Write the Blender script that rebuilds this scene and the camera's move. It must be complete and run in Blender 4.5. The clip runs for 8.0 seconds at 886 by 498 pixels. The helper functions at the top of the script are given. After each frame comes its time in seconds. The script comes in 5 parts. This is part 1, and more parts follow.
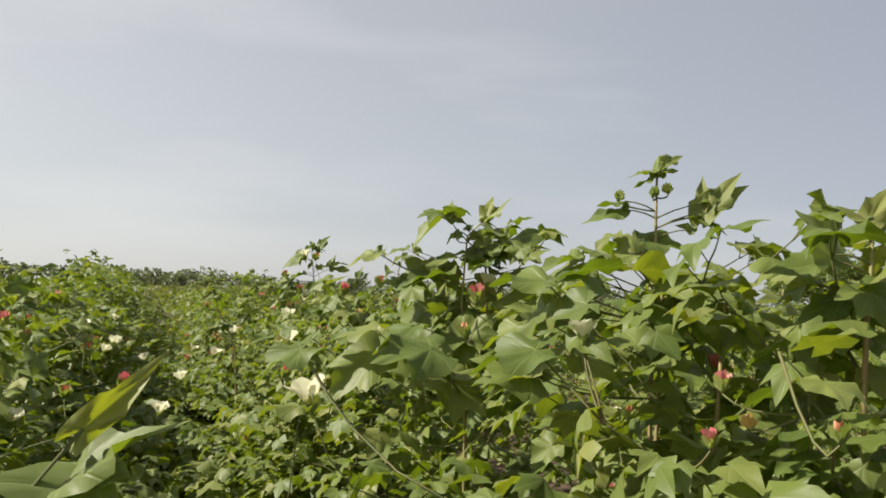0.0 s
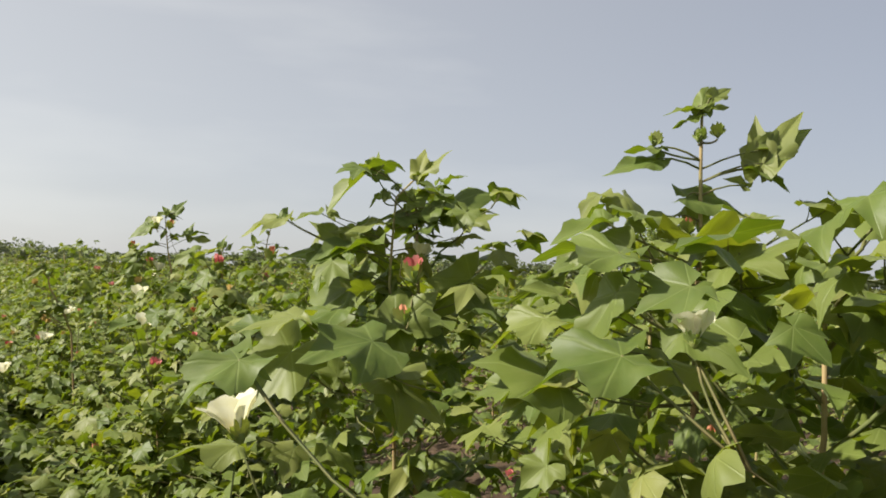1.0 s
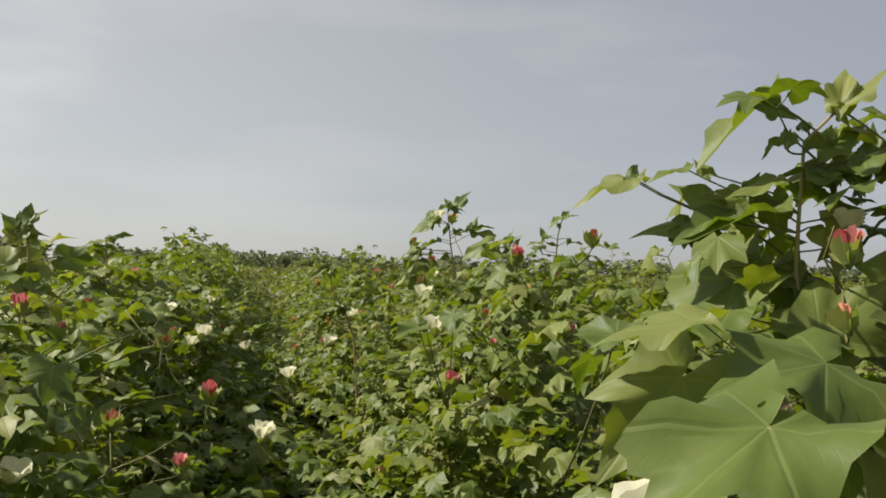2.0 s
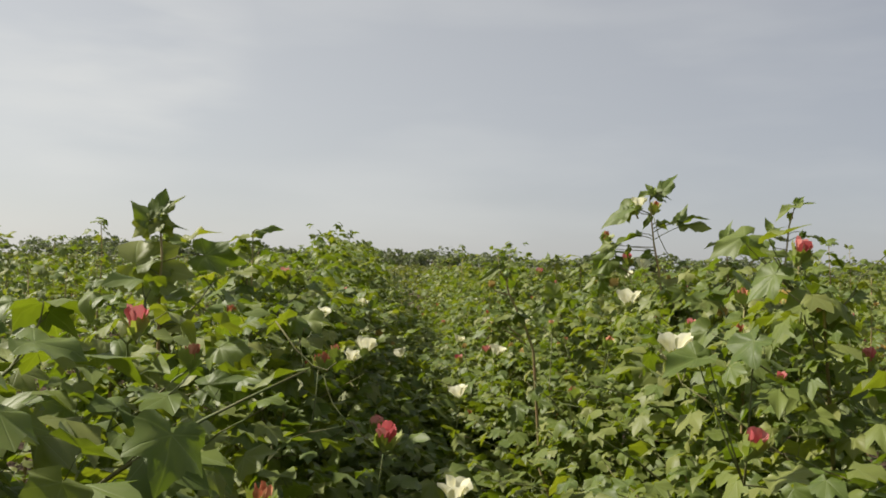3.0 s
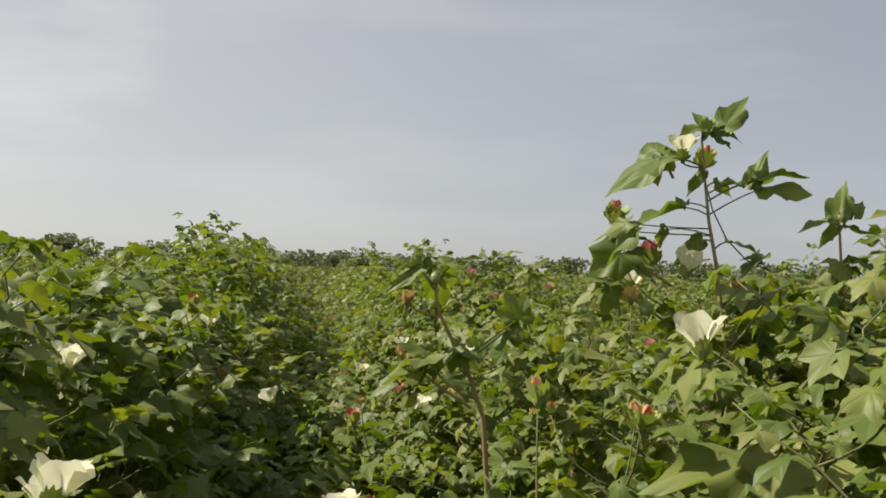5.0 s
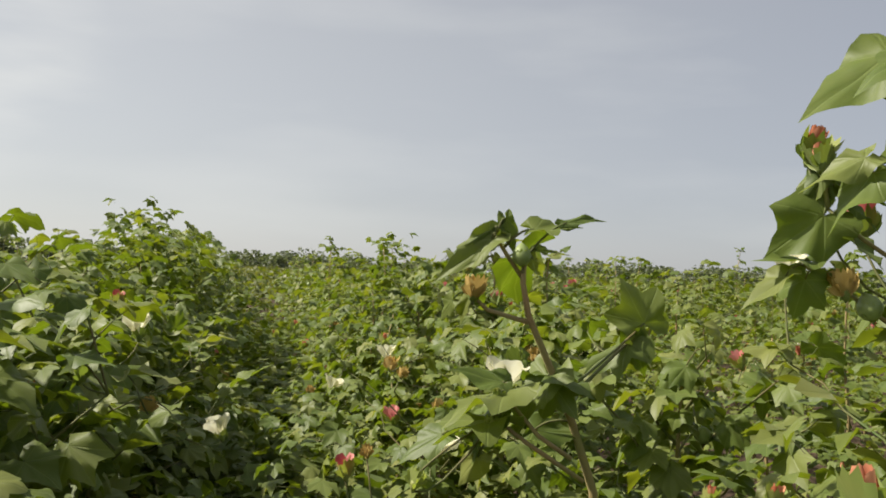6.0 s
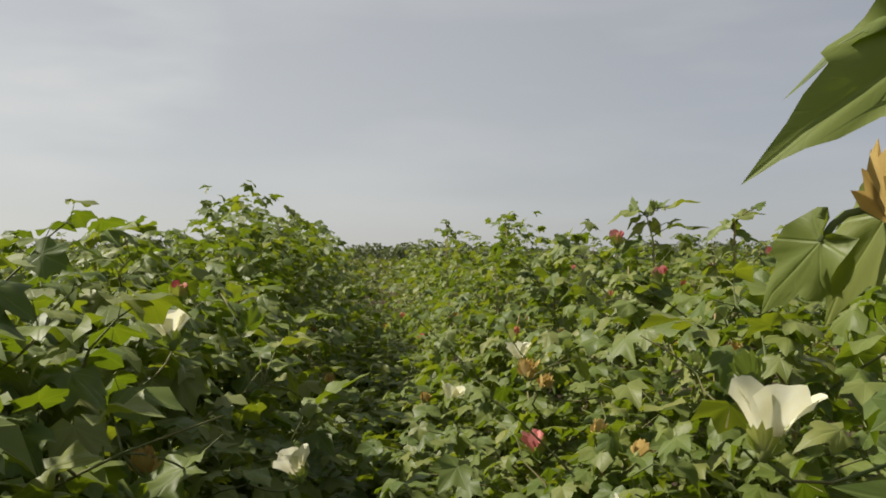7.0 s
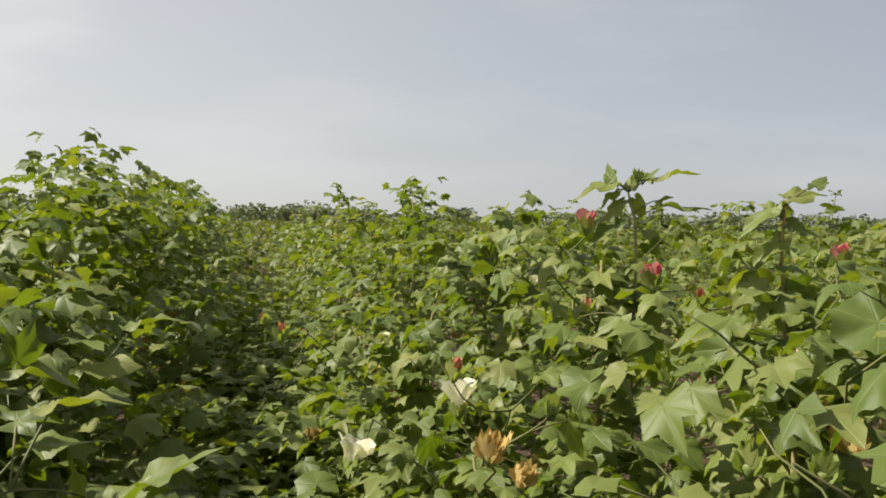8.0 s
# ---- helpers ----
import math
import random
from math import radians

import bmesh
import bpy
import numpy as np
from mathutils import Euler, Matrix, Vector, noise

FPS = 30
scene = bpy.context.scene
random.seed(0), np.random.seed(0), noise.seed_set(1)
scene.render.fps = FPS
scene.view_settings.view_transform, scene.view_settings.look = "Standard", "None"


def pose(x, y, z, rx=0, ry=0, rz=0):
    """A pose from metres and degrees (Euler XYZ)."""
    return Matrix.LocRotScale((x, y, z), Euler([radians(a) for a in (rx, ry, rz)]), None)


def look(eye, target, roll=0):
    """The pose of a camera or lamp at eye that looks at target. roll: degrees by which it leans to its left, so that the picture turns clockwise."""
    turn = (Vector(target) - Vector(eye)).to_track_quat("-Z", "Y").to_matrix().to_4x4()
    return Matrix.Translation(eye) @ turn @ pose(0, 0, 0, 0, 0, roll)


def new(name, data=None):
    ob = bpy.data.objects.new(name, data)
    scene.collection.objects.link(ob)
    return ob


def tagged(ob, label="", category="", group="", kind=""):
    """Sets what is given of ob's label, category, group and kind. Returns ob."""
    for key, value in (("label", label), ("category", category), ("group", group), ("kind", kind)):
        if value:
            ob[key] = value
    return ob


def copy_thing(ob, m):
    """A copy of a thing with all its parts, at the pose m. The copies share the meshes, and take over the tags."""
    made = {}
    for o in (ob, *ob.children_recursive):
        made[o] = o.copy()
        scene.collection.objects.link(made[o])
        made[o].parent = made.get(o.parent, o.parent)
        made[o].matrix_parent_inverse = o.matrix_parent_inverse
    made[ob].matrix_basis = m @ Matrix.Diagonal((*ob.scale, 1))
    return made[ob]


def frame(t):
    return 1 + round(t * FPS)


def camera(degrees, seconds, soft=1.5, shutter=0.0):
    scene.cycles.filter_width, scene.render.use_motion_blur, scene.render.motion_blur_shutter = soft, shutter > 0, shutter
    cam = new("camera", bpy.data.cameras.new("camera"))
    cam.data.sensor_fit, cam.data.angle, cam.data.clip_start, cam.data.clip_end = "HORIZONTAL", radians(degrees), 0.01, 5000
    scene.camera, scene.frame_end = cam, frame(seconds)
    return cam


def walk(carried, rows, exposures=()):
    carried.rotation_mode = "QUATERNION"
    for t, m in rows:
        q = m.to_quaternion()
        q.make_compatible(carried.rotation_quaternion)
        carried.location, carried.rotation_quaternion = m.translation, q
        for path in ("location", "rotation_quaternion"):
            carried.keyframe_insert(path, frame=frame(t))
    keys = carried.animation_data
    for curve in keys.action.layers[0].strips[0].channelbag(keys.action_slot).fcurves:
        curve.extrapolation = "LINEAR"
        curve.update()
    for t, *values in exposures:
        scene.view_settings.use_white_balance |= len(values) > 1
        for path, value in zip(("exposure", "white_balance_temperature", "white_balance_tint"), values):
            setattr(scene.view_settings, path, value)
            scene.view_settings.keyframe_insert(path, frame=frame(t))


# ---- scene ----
cam = camera(55.9, 8.0, 1.8)
PATH = [
    (0, (0.015, -0.039, 1.298), (0.041, 1.957, 1.41), 2.6),
    (0.2, (-0.01, 0.027, 1.298), (0.193, 2.014, 1.396), 2.1),
    (0.5, (-0.053, 0.21, 1.303), (0.323, 2.171, 1.411), 2.4),
    (0.7, (-0.104, 0.279, 1.3), (0.354, 2.223, 1.406), 2.0),
    (1, (-0.164, 0.408, 1.301), (0.249, 2.364, 1.357), 2.0),
    (1.2, (-0.19, 0.52, 1.295), (0.082, 2.501, 1.325), 1.9),
    (1.5, (-0.213, 0.702, 1.289), (-0.03, 2.694, 1.316), 1.5),
    (1.8, (-0.248, 0.881, 1.284), (-0.242, 2.88, 1.321), 1.6),
    (2, (-0.285, 0.963, 1.261), (-0.489, 2.952, 1.312), 1.6),
    (2.2, (-0.358, 1.09, 1.252), (-0.674, 3.064, 1.286), 1.7),
    (3.3, (-0.579, 1.69, 1.271), (-1.113, 3.617, 1.313), 1.7),
    (3.5, (-0.574, 1.862, 1.276), (-1.066, 3.8, 1.328), 1.7),
    (3.7, (-0.576, 2.0, 1.264), (-1.016, 3.95, 1.327), 2.5),
    (4, (-0.608, 2.19, 1.244), (-0.995, 4.151, 1.298), 2.9),
    (4.2, (-0.681, 2.33, 1.257), (-1.034, 4.298, 1.31), 2.9),
    (4.5, (-0.755, 2.496, 1.284), (-1.087, 4.468, 1.337), 2.5),
    (4.7, (-0.792, 2.613, 1.28), (-1.124, 4.585, 1.328), 2.3),
    (5.8, (-1.03, 3.375, 1.176), (-1.262, 5.361, 1.23), 1.2),
    (6, (-1.102, 3.471, 1.213), (-1.293, 5.461, 1.269), 2.1),
    (6.2, (-1.137, 3.549, 1.195), (-1.35, 5.538, 1.203), 0.6),
    (6.5, (-1.194, 3.758, 1.171), (-1.537, 5.728, 1.143), -0.2),
    (6.8, (-1.206, 3.976, 1.178), (-1.674, 5.92, 1.202), 0.3),
    (7, (-1.227, 4.1, 1.178), (-1.698, 6.044, 1.201), -0.0),
    (7.2, (-1.262, 4.234, 1.166), (-1.706, 6.184, 1.187), 0.6),
    (7.5, (-1.339, 4.478, 1.189), (-1.627, 6.457, 1.154), 1.8),
    (7.7, (-1.389, 4.628, 1.209), (-1.631, 6.612, 1.151), 1.4),
    (8, (-1.425, 4.802, 1.225), (-1.628, 6.791, 1.163), 1.3),
]
walk(cam, [(t, look(eye, target, roll)) for t, eye, target, roll in PATH],
     [(0.0, 0.70), (0.5, 0.76), (1.0, 0.78), (1.5, 0.71), (1.8, 0.53), (2.2, 0.43), (3.3, 0.48), (4.6, 0.49), (6.0, 0.59), (6.5, 0.66), (7.0, 0.36), (7.5, 0.61), (8.0, 0.66)])

# ---------------------------------------------------------------- world, sun
SUN_AZ, SUN_EL = 92.0, 45.0        # degrees to the left of straight ahead, degrees above the horizon
world = bpy.data.worlds.new("hazy_sky")
scene.world = world
world.use_nodes = True
wn, wl = world.node_tree.nodes, world.node_tree.links
wn.clear()
sky = wn.new("ShaderNodeTexSky")
sky.sky_type, sky.sun_disc = "NISHITA", False
sky.sun_elevation, sky.sun_rotation = radians(SUN_EL), radians(-SUN_AZ)
sky.air_density, sky.dust_density, sky.ozone_density, sky.altitude = 1.0, 0.6, 1.0, 0
soft_sky = wn.new("ShaderNodeHueSaturation")
soft_sky.inputs["Saturation"].default_value = 0.5
wl.new(sky.outputs[0], soft_sky.inputs["Color"])
# dust haze that veils the blue, and thin streaky cloud
haze = wn.new("ShaderNodeMix")
haze.data_type = "RGBA"
haze.inputs[0].default_value = 0.6
wl.new(soft_sky.outputs[0], haze.inputs[6])
where = wn.new("ShaderNodeTexCoord")
# the haze scatters more light on the sun's side of the sky
side = wn.new("ShaderNodeVectorMath")
side.operation = "DOT_PRODUCT"
side.inputs[1].default_value = (-math.sin(radians(SUN_AZ)), math.cos(radians(SUN_AZ)), 0.0)
level = wn.new("ShaderNodeMapRange")
level.inputs["From Min"].default_value, level.inputs["From Max"].default_value = -1.0, 1.0
veil = wn.new("ShaderNodeMix")
veil.data_type = "RGBA"
veil.inputs[6].default_value, veil.inputs[7].default_value = (2.55, 2.9, 3.9, 1), (8.3, 8.2, 7.8, 1)
wl.new(where.outputs["Generated"], side.inputs[0])
wl.new(side.outputs["Value"], level.inputs[0])
wl.new(level.outputs[0], veil.inputs[0])
wl.new(veil.outputs[2], haze.inputs[7])
stretch = wn.new("ShaderNodeMapping")
stretch.inputs["Scale"].default_value = (1.2, 1.2, 5.0)
stretch.inputs["Rotation"].default_value = (0.10, 0.16, 0.0)
wisps = wn.new("ShaderNodeTexNoise")
wisps.inputs["Scale"].default_value, wisps.inputs["Detail"].default_value, wisps.inputs["Roughness"].default_value = 1.7, 5.0, 0.5
thin = wn.new("ShaderNodeMapRange")
thin.inputs["From Min"].default_value, thin.inputs["From Max"].default_value = 0.48, 0.78
thin.inputs["To Max"].default_value = 0.3
cloud = wn.new("ShaderNodeMix")
cloud.data_type = "RGBA"
cloud.inputs[7].default_value = (8.2, 8.25, 8.0, 1)
wl.new(where.outputs["Generated"], stretch.inputs[0])
wl.new(stretch.outputs[0], wisps.inputs["Vector"])
wl.new(wisps.outputs["Fac"], thin.inputs[0])
# one brighter bank of thin cloud on the sun's side
bank = wn.new("ShaderNodeVectorMath")
bank.operation = "DOT_PRODUCT"
bank.inputs[1].default_value = (-0.600, 0.768, 0.222)
wl.new(where.outputs["Generated"], bank.inputs[0])
near_bank = wn.new("ShaderNodeMapRange")
near_bank.interpolation_type = "SMOOTHERSTEP"
near_bank.inputs["From Min"].default_value, near_bank.inputs["From Max"].default_value = 0.976, 1.0
wl.new(bank.outputs["Value"], near_bank.inputs[0])
ragged = wn.new("ShaderNodeMapRange")
ragged.inputs["From Min"].default_value, ragged.inputs["From Max"].default_value = 0.44, 0.62
ragged.inputs["To Max"].default_value = 0.62
wl.new(wisps.outputs["Fac"], ragged.inputs[0])
puff = wn.new("ShaderNodeMath")
puff.operation = "MULTIPLY"
wl.new(near_bank.outputs[0], puff.inputs[0])
wl.new(ragged.outputs[0], puff.inputs[1])
most = wn.new("ShaderNodeMath")
most.operation = "MAXIMUM"
wl.new(thin.outputs[0], most.inputs[0])
wl.new(puff.outputs[0], most.inputs[1])
wl.new(most.outputs[0], cloud.inputs[0])
wl.new(haze.outputs[2], cloud.inputs[6])
back = wn.new("ShaderNodeBackground")
back.inputs["Strength"].default_value = 0.067
wout = wn.new("ShaderNodeOutputWorld")
wl.new(cloud.outputs[2], back.inputs["Color"])
wl.new(back.outputs[0], wout.inputs[0])

sun = new("sun", bpy.data.lights.new("sun", "SUN"))
sun.data.energy, sun.data.angle, sun.data.color = 5.0, radians(1.5), (1.0, 0.93, 0.82)
sa, se = radians(SUN_AZ), radians(SUN_EL)
SUN_DIR = Vector((-math.sin(sa) * math.cos(se), math.cos(sa) * math.cos(se), math.sin(se)))
sun.matrix_world = look(SUN_DIR * 50, (0, 0, 0))


# ---------------------------------------------------------------- materials
def material(name):
    m = bpy.data.materials.new(name)
    m.use_nodes = True
    n, l = m.node_tree.nodes, m.node_tree.links
    n.clear()
    return m, n, l, n.new("ShaderNodeOutputMaterial")


def math_node(n, l, op, a, b=None, clamp=False):
    k = n.new("ShaderNodeMath")
    k.operation, k.use_clamp = op, clamp
    for i, v in enumerate((a, b)):
        if v is None:
            continue
        if isinstance(v, (int, float)):
            k.inputs[i].default_value = v
        else:
            l.new(v, k.inputs[i])
    return k.outputs[0]


def mix_node(n, l, fac, a, b, blend="MIX"):
    k = n.new("ShaderNodeMix")
    k.data_type, k.blend_type = "RGBA", blend
    for sock, v in ((k.inputs[0], fac), (k.inputs[6], a), (k.inputs[7], b)):
        if isinstance(v, (int, float)):
            sock.default_value = v
        elif isinstance(v, tuple):
            sock.default_value = (*v, 1.0)
        else:
            l.new(v, sock)
    return k.outputs[2]


def ramp_node(n, l, fac, stops):
    k = n.new("ShaderNodeValToRGB")
    e = k.color_ramp.elements
    while len(e) < len(stops):
        e.new(0.5)
    for s, (p, c) in zip(e, stops):
        s.position, s.color = p, (*c, 1.0)
    l.new(fac, k.inputs[0])
    return k.outputs[0]


def chance(n, l):
    """A number that differs from piece to piece, whether it is an object of its own or one of a joined mesh."""
    ob, geo = n.new("ShaderNodeObjectInfo"), n.new("ShaderNodeNewGeometry")
    return math_node(n, l, "FRACT", math_node(n, l, "ADD", ob.outputs["Random"], geo.outputs["Random Per Island"]))


def noise_node(n, l, scale, detail=3.0, coord=None):
    k = n.new("ShaderNodeTexNoise")
    k.inputs["Scale"].default_value, k.inputs["Detail"].default_value = scale, detail
    l.new(coord if coord is not None else n.new("ShaderNodeNewGeometry").outputs["Position"], k.inputs["Vector"])
    return k.outputs["Fac"]


def leafy(name, greens, through_tint, gloss=0.34, rough=0.50, veins=True, glow=0.32):
    m, n, l, out = material(name)
    rnd = chance(n, l)
    base = ramp_node(n, l, rnd, greens)
    spots = noise_node(n, l, 55.0, 4.0)
    base = mix_node(n, l, math_node(n, l, "MULTIPLY", spots, 0.5), base, (0.190, 0.210, 0.062), "MIX") if veins else base
    blot = noise_node(n, l, 9.0, 2.0)
    base = mix_node(n, l, 0.55, base, ramp_node(n, l, blot, [(0.3, (0.74, 0.78, 0.66)), (0.7, (1.28, 1.22, 1.14))]), "MULTIPLY")
    bump = None
    if veins:
        uv = n.new("ShaderNodeUVMap")
        sep = n.new("ShaderNodeSeparateXYZ")
        l.new(uv.outputs[0], sep.inputs[0])
        ang = math_node(n, l, "ARCTAN2", sep.outputs[0], sep.outputs[1])
        dev = math_node(n, l, "PINGPONG", ang, radians(27))
        vlen = n.new("ShaderNodeVectorMath")
        vlen.operation = "LENGTH"
        l.new(uv.outputs[0], vlen.inputs[0])
        off = math_node(n, l, "MULTIPLY", dev, vlen.outputs["Value"])
        vein = math_node(n, l, "SUBTRACT", 1.0, math_node(n, l, "MULTIPLY", off, 45.0), True)
        side = math_node(n, l, "PINGPONG", math_node(n, l, "SUBTRACT", vlen.outputs["Value"], math_node(n, l, "MULTIPLY", dev, 0.9)), 0.075)
        fine = math_node(n, l, "MULTIPLY", math_node(n, l, "SUBTRACT", 1.0, math_node(n, l, "MULTIPLY", side, 60.0), True), 0.06)
        vein = math_node(n, l, "MAXIMUM", vein, fine)
        base = mix_node(n, l, math_node(n, l, "MULTIPLY", vein, 0.30), base, (0.25, 0.30, 0.10))
        bump = n.new("ShaderNodeBump")
        bump.inputs["Strength"].default_value, bump.inputs["Distance"].default_value = 0.28, 0.002
        bump.invert = True
        l.new(math_node(n, l, "ADD", vein, spots), bump.inputs["Height"])
    p = n.new("ShaderNodeBsdfPrincipled")
    p.inputs["Roughness"].default_value, p.inputs["Specular IOR Level"].default_value = rough, gloss
    p.inputs["Sheen Weight"].default_value, p.inputs["Sheen Roughness"].default_value = 0.08, 0.45
    p.inputs["Sheen Tint"].default_value = (0.9, 1.0, 0.6, 1.0)
    l.new(base, p.inputs["Base Color"])
    t = n.new("ShaderNodeBsdfTranslucent")
    l.new(mix_node(n, l, 1.0, base, through_tint, "MULTIPLY"), t.inputs["Color"])
    if bump:
        l.new(bump.outputs[0], p.inputs["Normal"])
    mix = n.new("ShaderNodeMixShader")
    mix.inputs[0].default_value = glow
    l.new(p.outputs[0], mix.inputs[1])
    l.new(t.outputs[0], mix.inputs[2])
    l.new(mix.outputs[0], out.inputs[0])
    return m


def plain(name, low, high, scale=30.0, rough=0.7, gloss=0.3, bump=0.3, glow=0.0, by_piece=False):
    m, n, l, out = material(name)
    fac = noise_node(n, l, scale, 5.0)
    if by_piece:
        fac = math_node(n, l, "ADD", math_node(n, l, "MULTIPLY", fac, 0.5), math_node(n, l, "MULTIPLY", chance(n, l), 0.5))
    base = ramp_node(n, l, fac, [(0.3, low), (0.7, high)])
    p = n.new("ShaderNodeBsdfPrincipled")
    p.inputs["Roughness"].default_value, p.inputs["Specular IOR Level"].default_value = rough, gloss
    l.new(base, p.inputs["Base Color"])
    b = n.new("ShaderNodeBump")
    b.inputs["Strength"].default_value, b.inputs["Distance"].default_value = bump, 0.004
    l.new(fac, b.inputs["Height"])
    l.new(b.outputs[0], p.inputs["Normal"])
    if glow:
        t = n.new("ShaderNodeBsdfTranslucent")
        l.new(base, t.inputs["Color"])
        mix = n.new("ShaderNodeMixShader")
        mix.inputs[0].default_value = glow
        l.new(p.outputs[0], mix.inputs[1])
        l.new(t.outputs[0], mix.inputs[2])
        l.new(mix.outputs[0], out.inputs[0])
    else:
        l.new(p.outputs[0], out.inputs[0])
    return m


LEAF = leafy("cotton_leaf", [(0.0, (0.065, 0.112, 0.018)), (0.35, (0.100, 0.148, 0.026)), (0.65, (0.140, 0.178, 0.039)), (0.9, (0.186, 0.210, 0.058)), (1.0, (0.216, 0.228, 0.066))], (1.65, 1.75, 0.25))
FAR_LEAF = leafy("distant_cotton_leaf", [(0.0, (0.064, 0.086, 0.026)), (0.5, (0.112, 0.132, 0.042)), (1.0, (0.172, 0.176, 0.064))], (1.6, 1.65, 0.28), veins=False)
TREE_LEAF = leafy("tree_leaf", [(0.0, (0.085, 0.108, 0.060)), (0.5, (0.118, 0.142, 0.078)), (1.0, (0.165, 0.185, 0.105))], (1.3, 1.35, 0.8), veins=False, glow=0.4)
FRESH_LEAF = leafy("fresh_tree_leaf", [(0.0, (0.125, 0.165, 0.060)), (0.5, (0.170, 0.215, 0.080)), (1.0, (0.235, 0.270, 0.110))], (1.6, 1.7, 0.6), veins=False, glow=0.45)
BRACT = leafy("green_bract", [(0.0, (0.20, 0.26, 0.075)), (0.6, (0.27, 0.32, 0.10)), (1.0, (0.36, 0.38, 0.13))], (1.3, 1.4, 0.5), veins=False, glow=0.35)
STEM = plain("cotton_stem", (0.26, 0.26, 0.10), (0.34, 0.21, 0.11), 14.0)
TWIG = plain("green_twig", (0.10, 0.145, 0.042), (0.16, 0.13, 0.052), 18.0)
BARK = plain("tree_bark", (0.06, 0.045, 0.03), (0.14, 0.11, 0.08), 12.0)
CREAM = plain("cream_petal", (0.80, 0.77, 0.50), (0.90, 0.88, 0.70), 40.0, 0.6, 0.2, 0.25, 0.42)
PINK = plain("pink_petal", (0.52, 0.11, 0.12), (0.74, 0.33, 0.29), 45.0, 0.6, 0.2, 0.4, 0.3, True)
WILT = plain("wilted_petal", (0.34, 0.10, 0.05), (0.66, 0.31, 0.18), 70.0, 0.8, 0.1, 0.8, 0.2, True)
DRY = plain("dry_bract", (0.40, 0.27, 0.075), (0.66, 0.49, 0.19), 60.0, 0.8, 0.15, 0.5, 0.3, True)
BOLL = plain("boll_skin", (0.18, 0.24, 0.075), (0.26, 0.31, 0.11), 60.0, 0.45, 0.4, 0.2)
POLLEN = plain("pollen", (0.6, 0.42, 0.10), (0.8, 0.62, 0.22), 200.0, 0.9, 0.1, 0.8)
SOIL = plain("dry_soil", (0.045, 0.032, 0.022), (0.11, 0.075, 0.05), 6.0, 0.95, 0.1, 1.0)


# ---------------------------------------------------------------- mesh helpers
def mesh_from(name, verts, faces, mats, slots=None, uvs=None, smooth=True):
    me = bpy.data.meshes.new(name)
    me.from_pydata([tuple(v) for v in verts], [], [tuple(f) for f in faces])
    for m in mats:
        me.materials.append(m)
    if slots is not None:
        me.polygons.foreach_set("material_index", np.asarray(slots, dtype=np.int32))
    if uvs is not None:
        layer = me.uv_layers.new(name="UVMap")
        idx = np.empty(len(me.loops), dtype=np.int32)
        me.loops.foreach_get("vertex_index", idx)
        layer.data.foreach_set("uv", np.asarray(uvs, dtype=np.float32)[idx].ravel())
    me.polygons.foreach_set("use_smooth", np.full(len(me.polygons), smooth))
    me.update()
    return me


def part(name, data, parent, m=None, label=""):
    """Links mesh data as one part under a thing or under a part, at the pose m inside it."""
    ob = new(name, data)
    ob.parent = parent
    if m is not None:
        ob.matrix_basis = m
    return tagged(ob, label)


def tube(points, radii, sides=5):
    """A tapering tube along points: vertices and faces."""
    verts, faces = [], []
    pts = [Vector(p) for p in points]
    for i, p in enumerate(pts):
        d = (pts[min(i + 1, len(pts) - 1)] - pts[max(i - 1, 0)]).normalized()
        a = d.orthogonal().normalized() if i == 0 else (a - d * a.dot(d)).normalized()
        b = d.cross(a)
        for k in range(sides):
            w = 2 * math.pi * k / sides
            verts.append(p + (a * math.cos(w) + b * math.sin(w)) * radii[i])
    for i in range(len(pts) - 1):
        for k in range(sides):
            k2 = (k + 1) % sides
            faces.append((i * sides + k, i * sides + k2, (i + 1) * sides + k2, (i + 1) * sides + k))
    faces.append(tuple(range(sides))[::-1])
    faces.append(tuple((len(pts) - 1) * sides + k for k in range(sides)))
    return verts, faces


# ---------------------------------------------------------------- cotton leaf shapes
# outlines of half a blade, from the tip round to the stalk: degrees off the midrib and distance from the foot
BROAD = [(0, 1.08), (4, 0.98), (9, 0.89), (15, 0.81), (22, 0.75), (30, 0.72), (38, 0.75), (45, 0.81), (51, 0.90), (56, 0.83), (64, 0.74), (75, 0.67), (88, 0.64), (103, 0.67), (118, 0.62), (140, 0.54), (162, 0.30)]
OVATE = [(0, 1.14), (4, 0.99), (9, 0.86), (17, 0.75), (27, 0.66), (38, 0.63), (47, 0.63), (57, 0.54), (72, 0.46), (92, 0.43), (115, 0.42), (138, 0.36), (162, 0.17)]
SIMPLE = [(0, 1.09), (12, 0.86), (30, 0.68), (51, 0.90), (66, 0.70), (88, 0.60), (106, 0.64), (155, 0.30)]


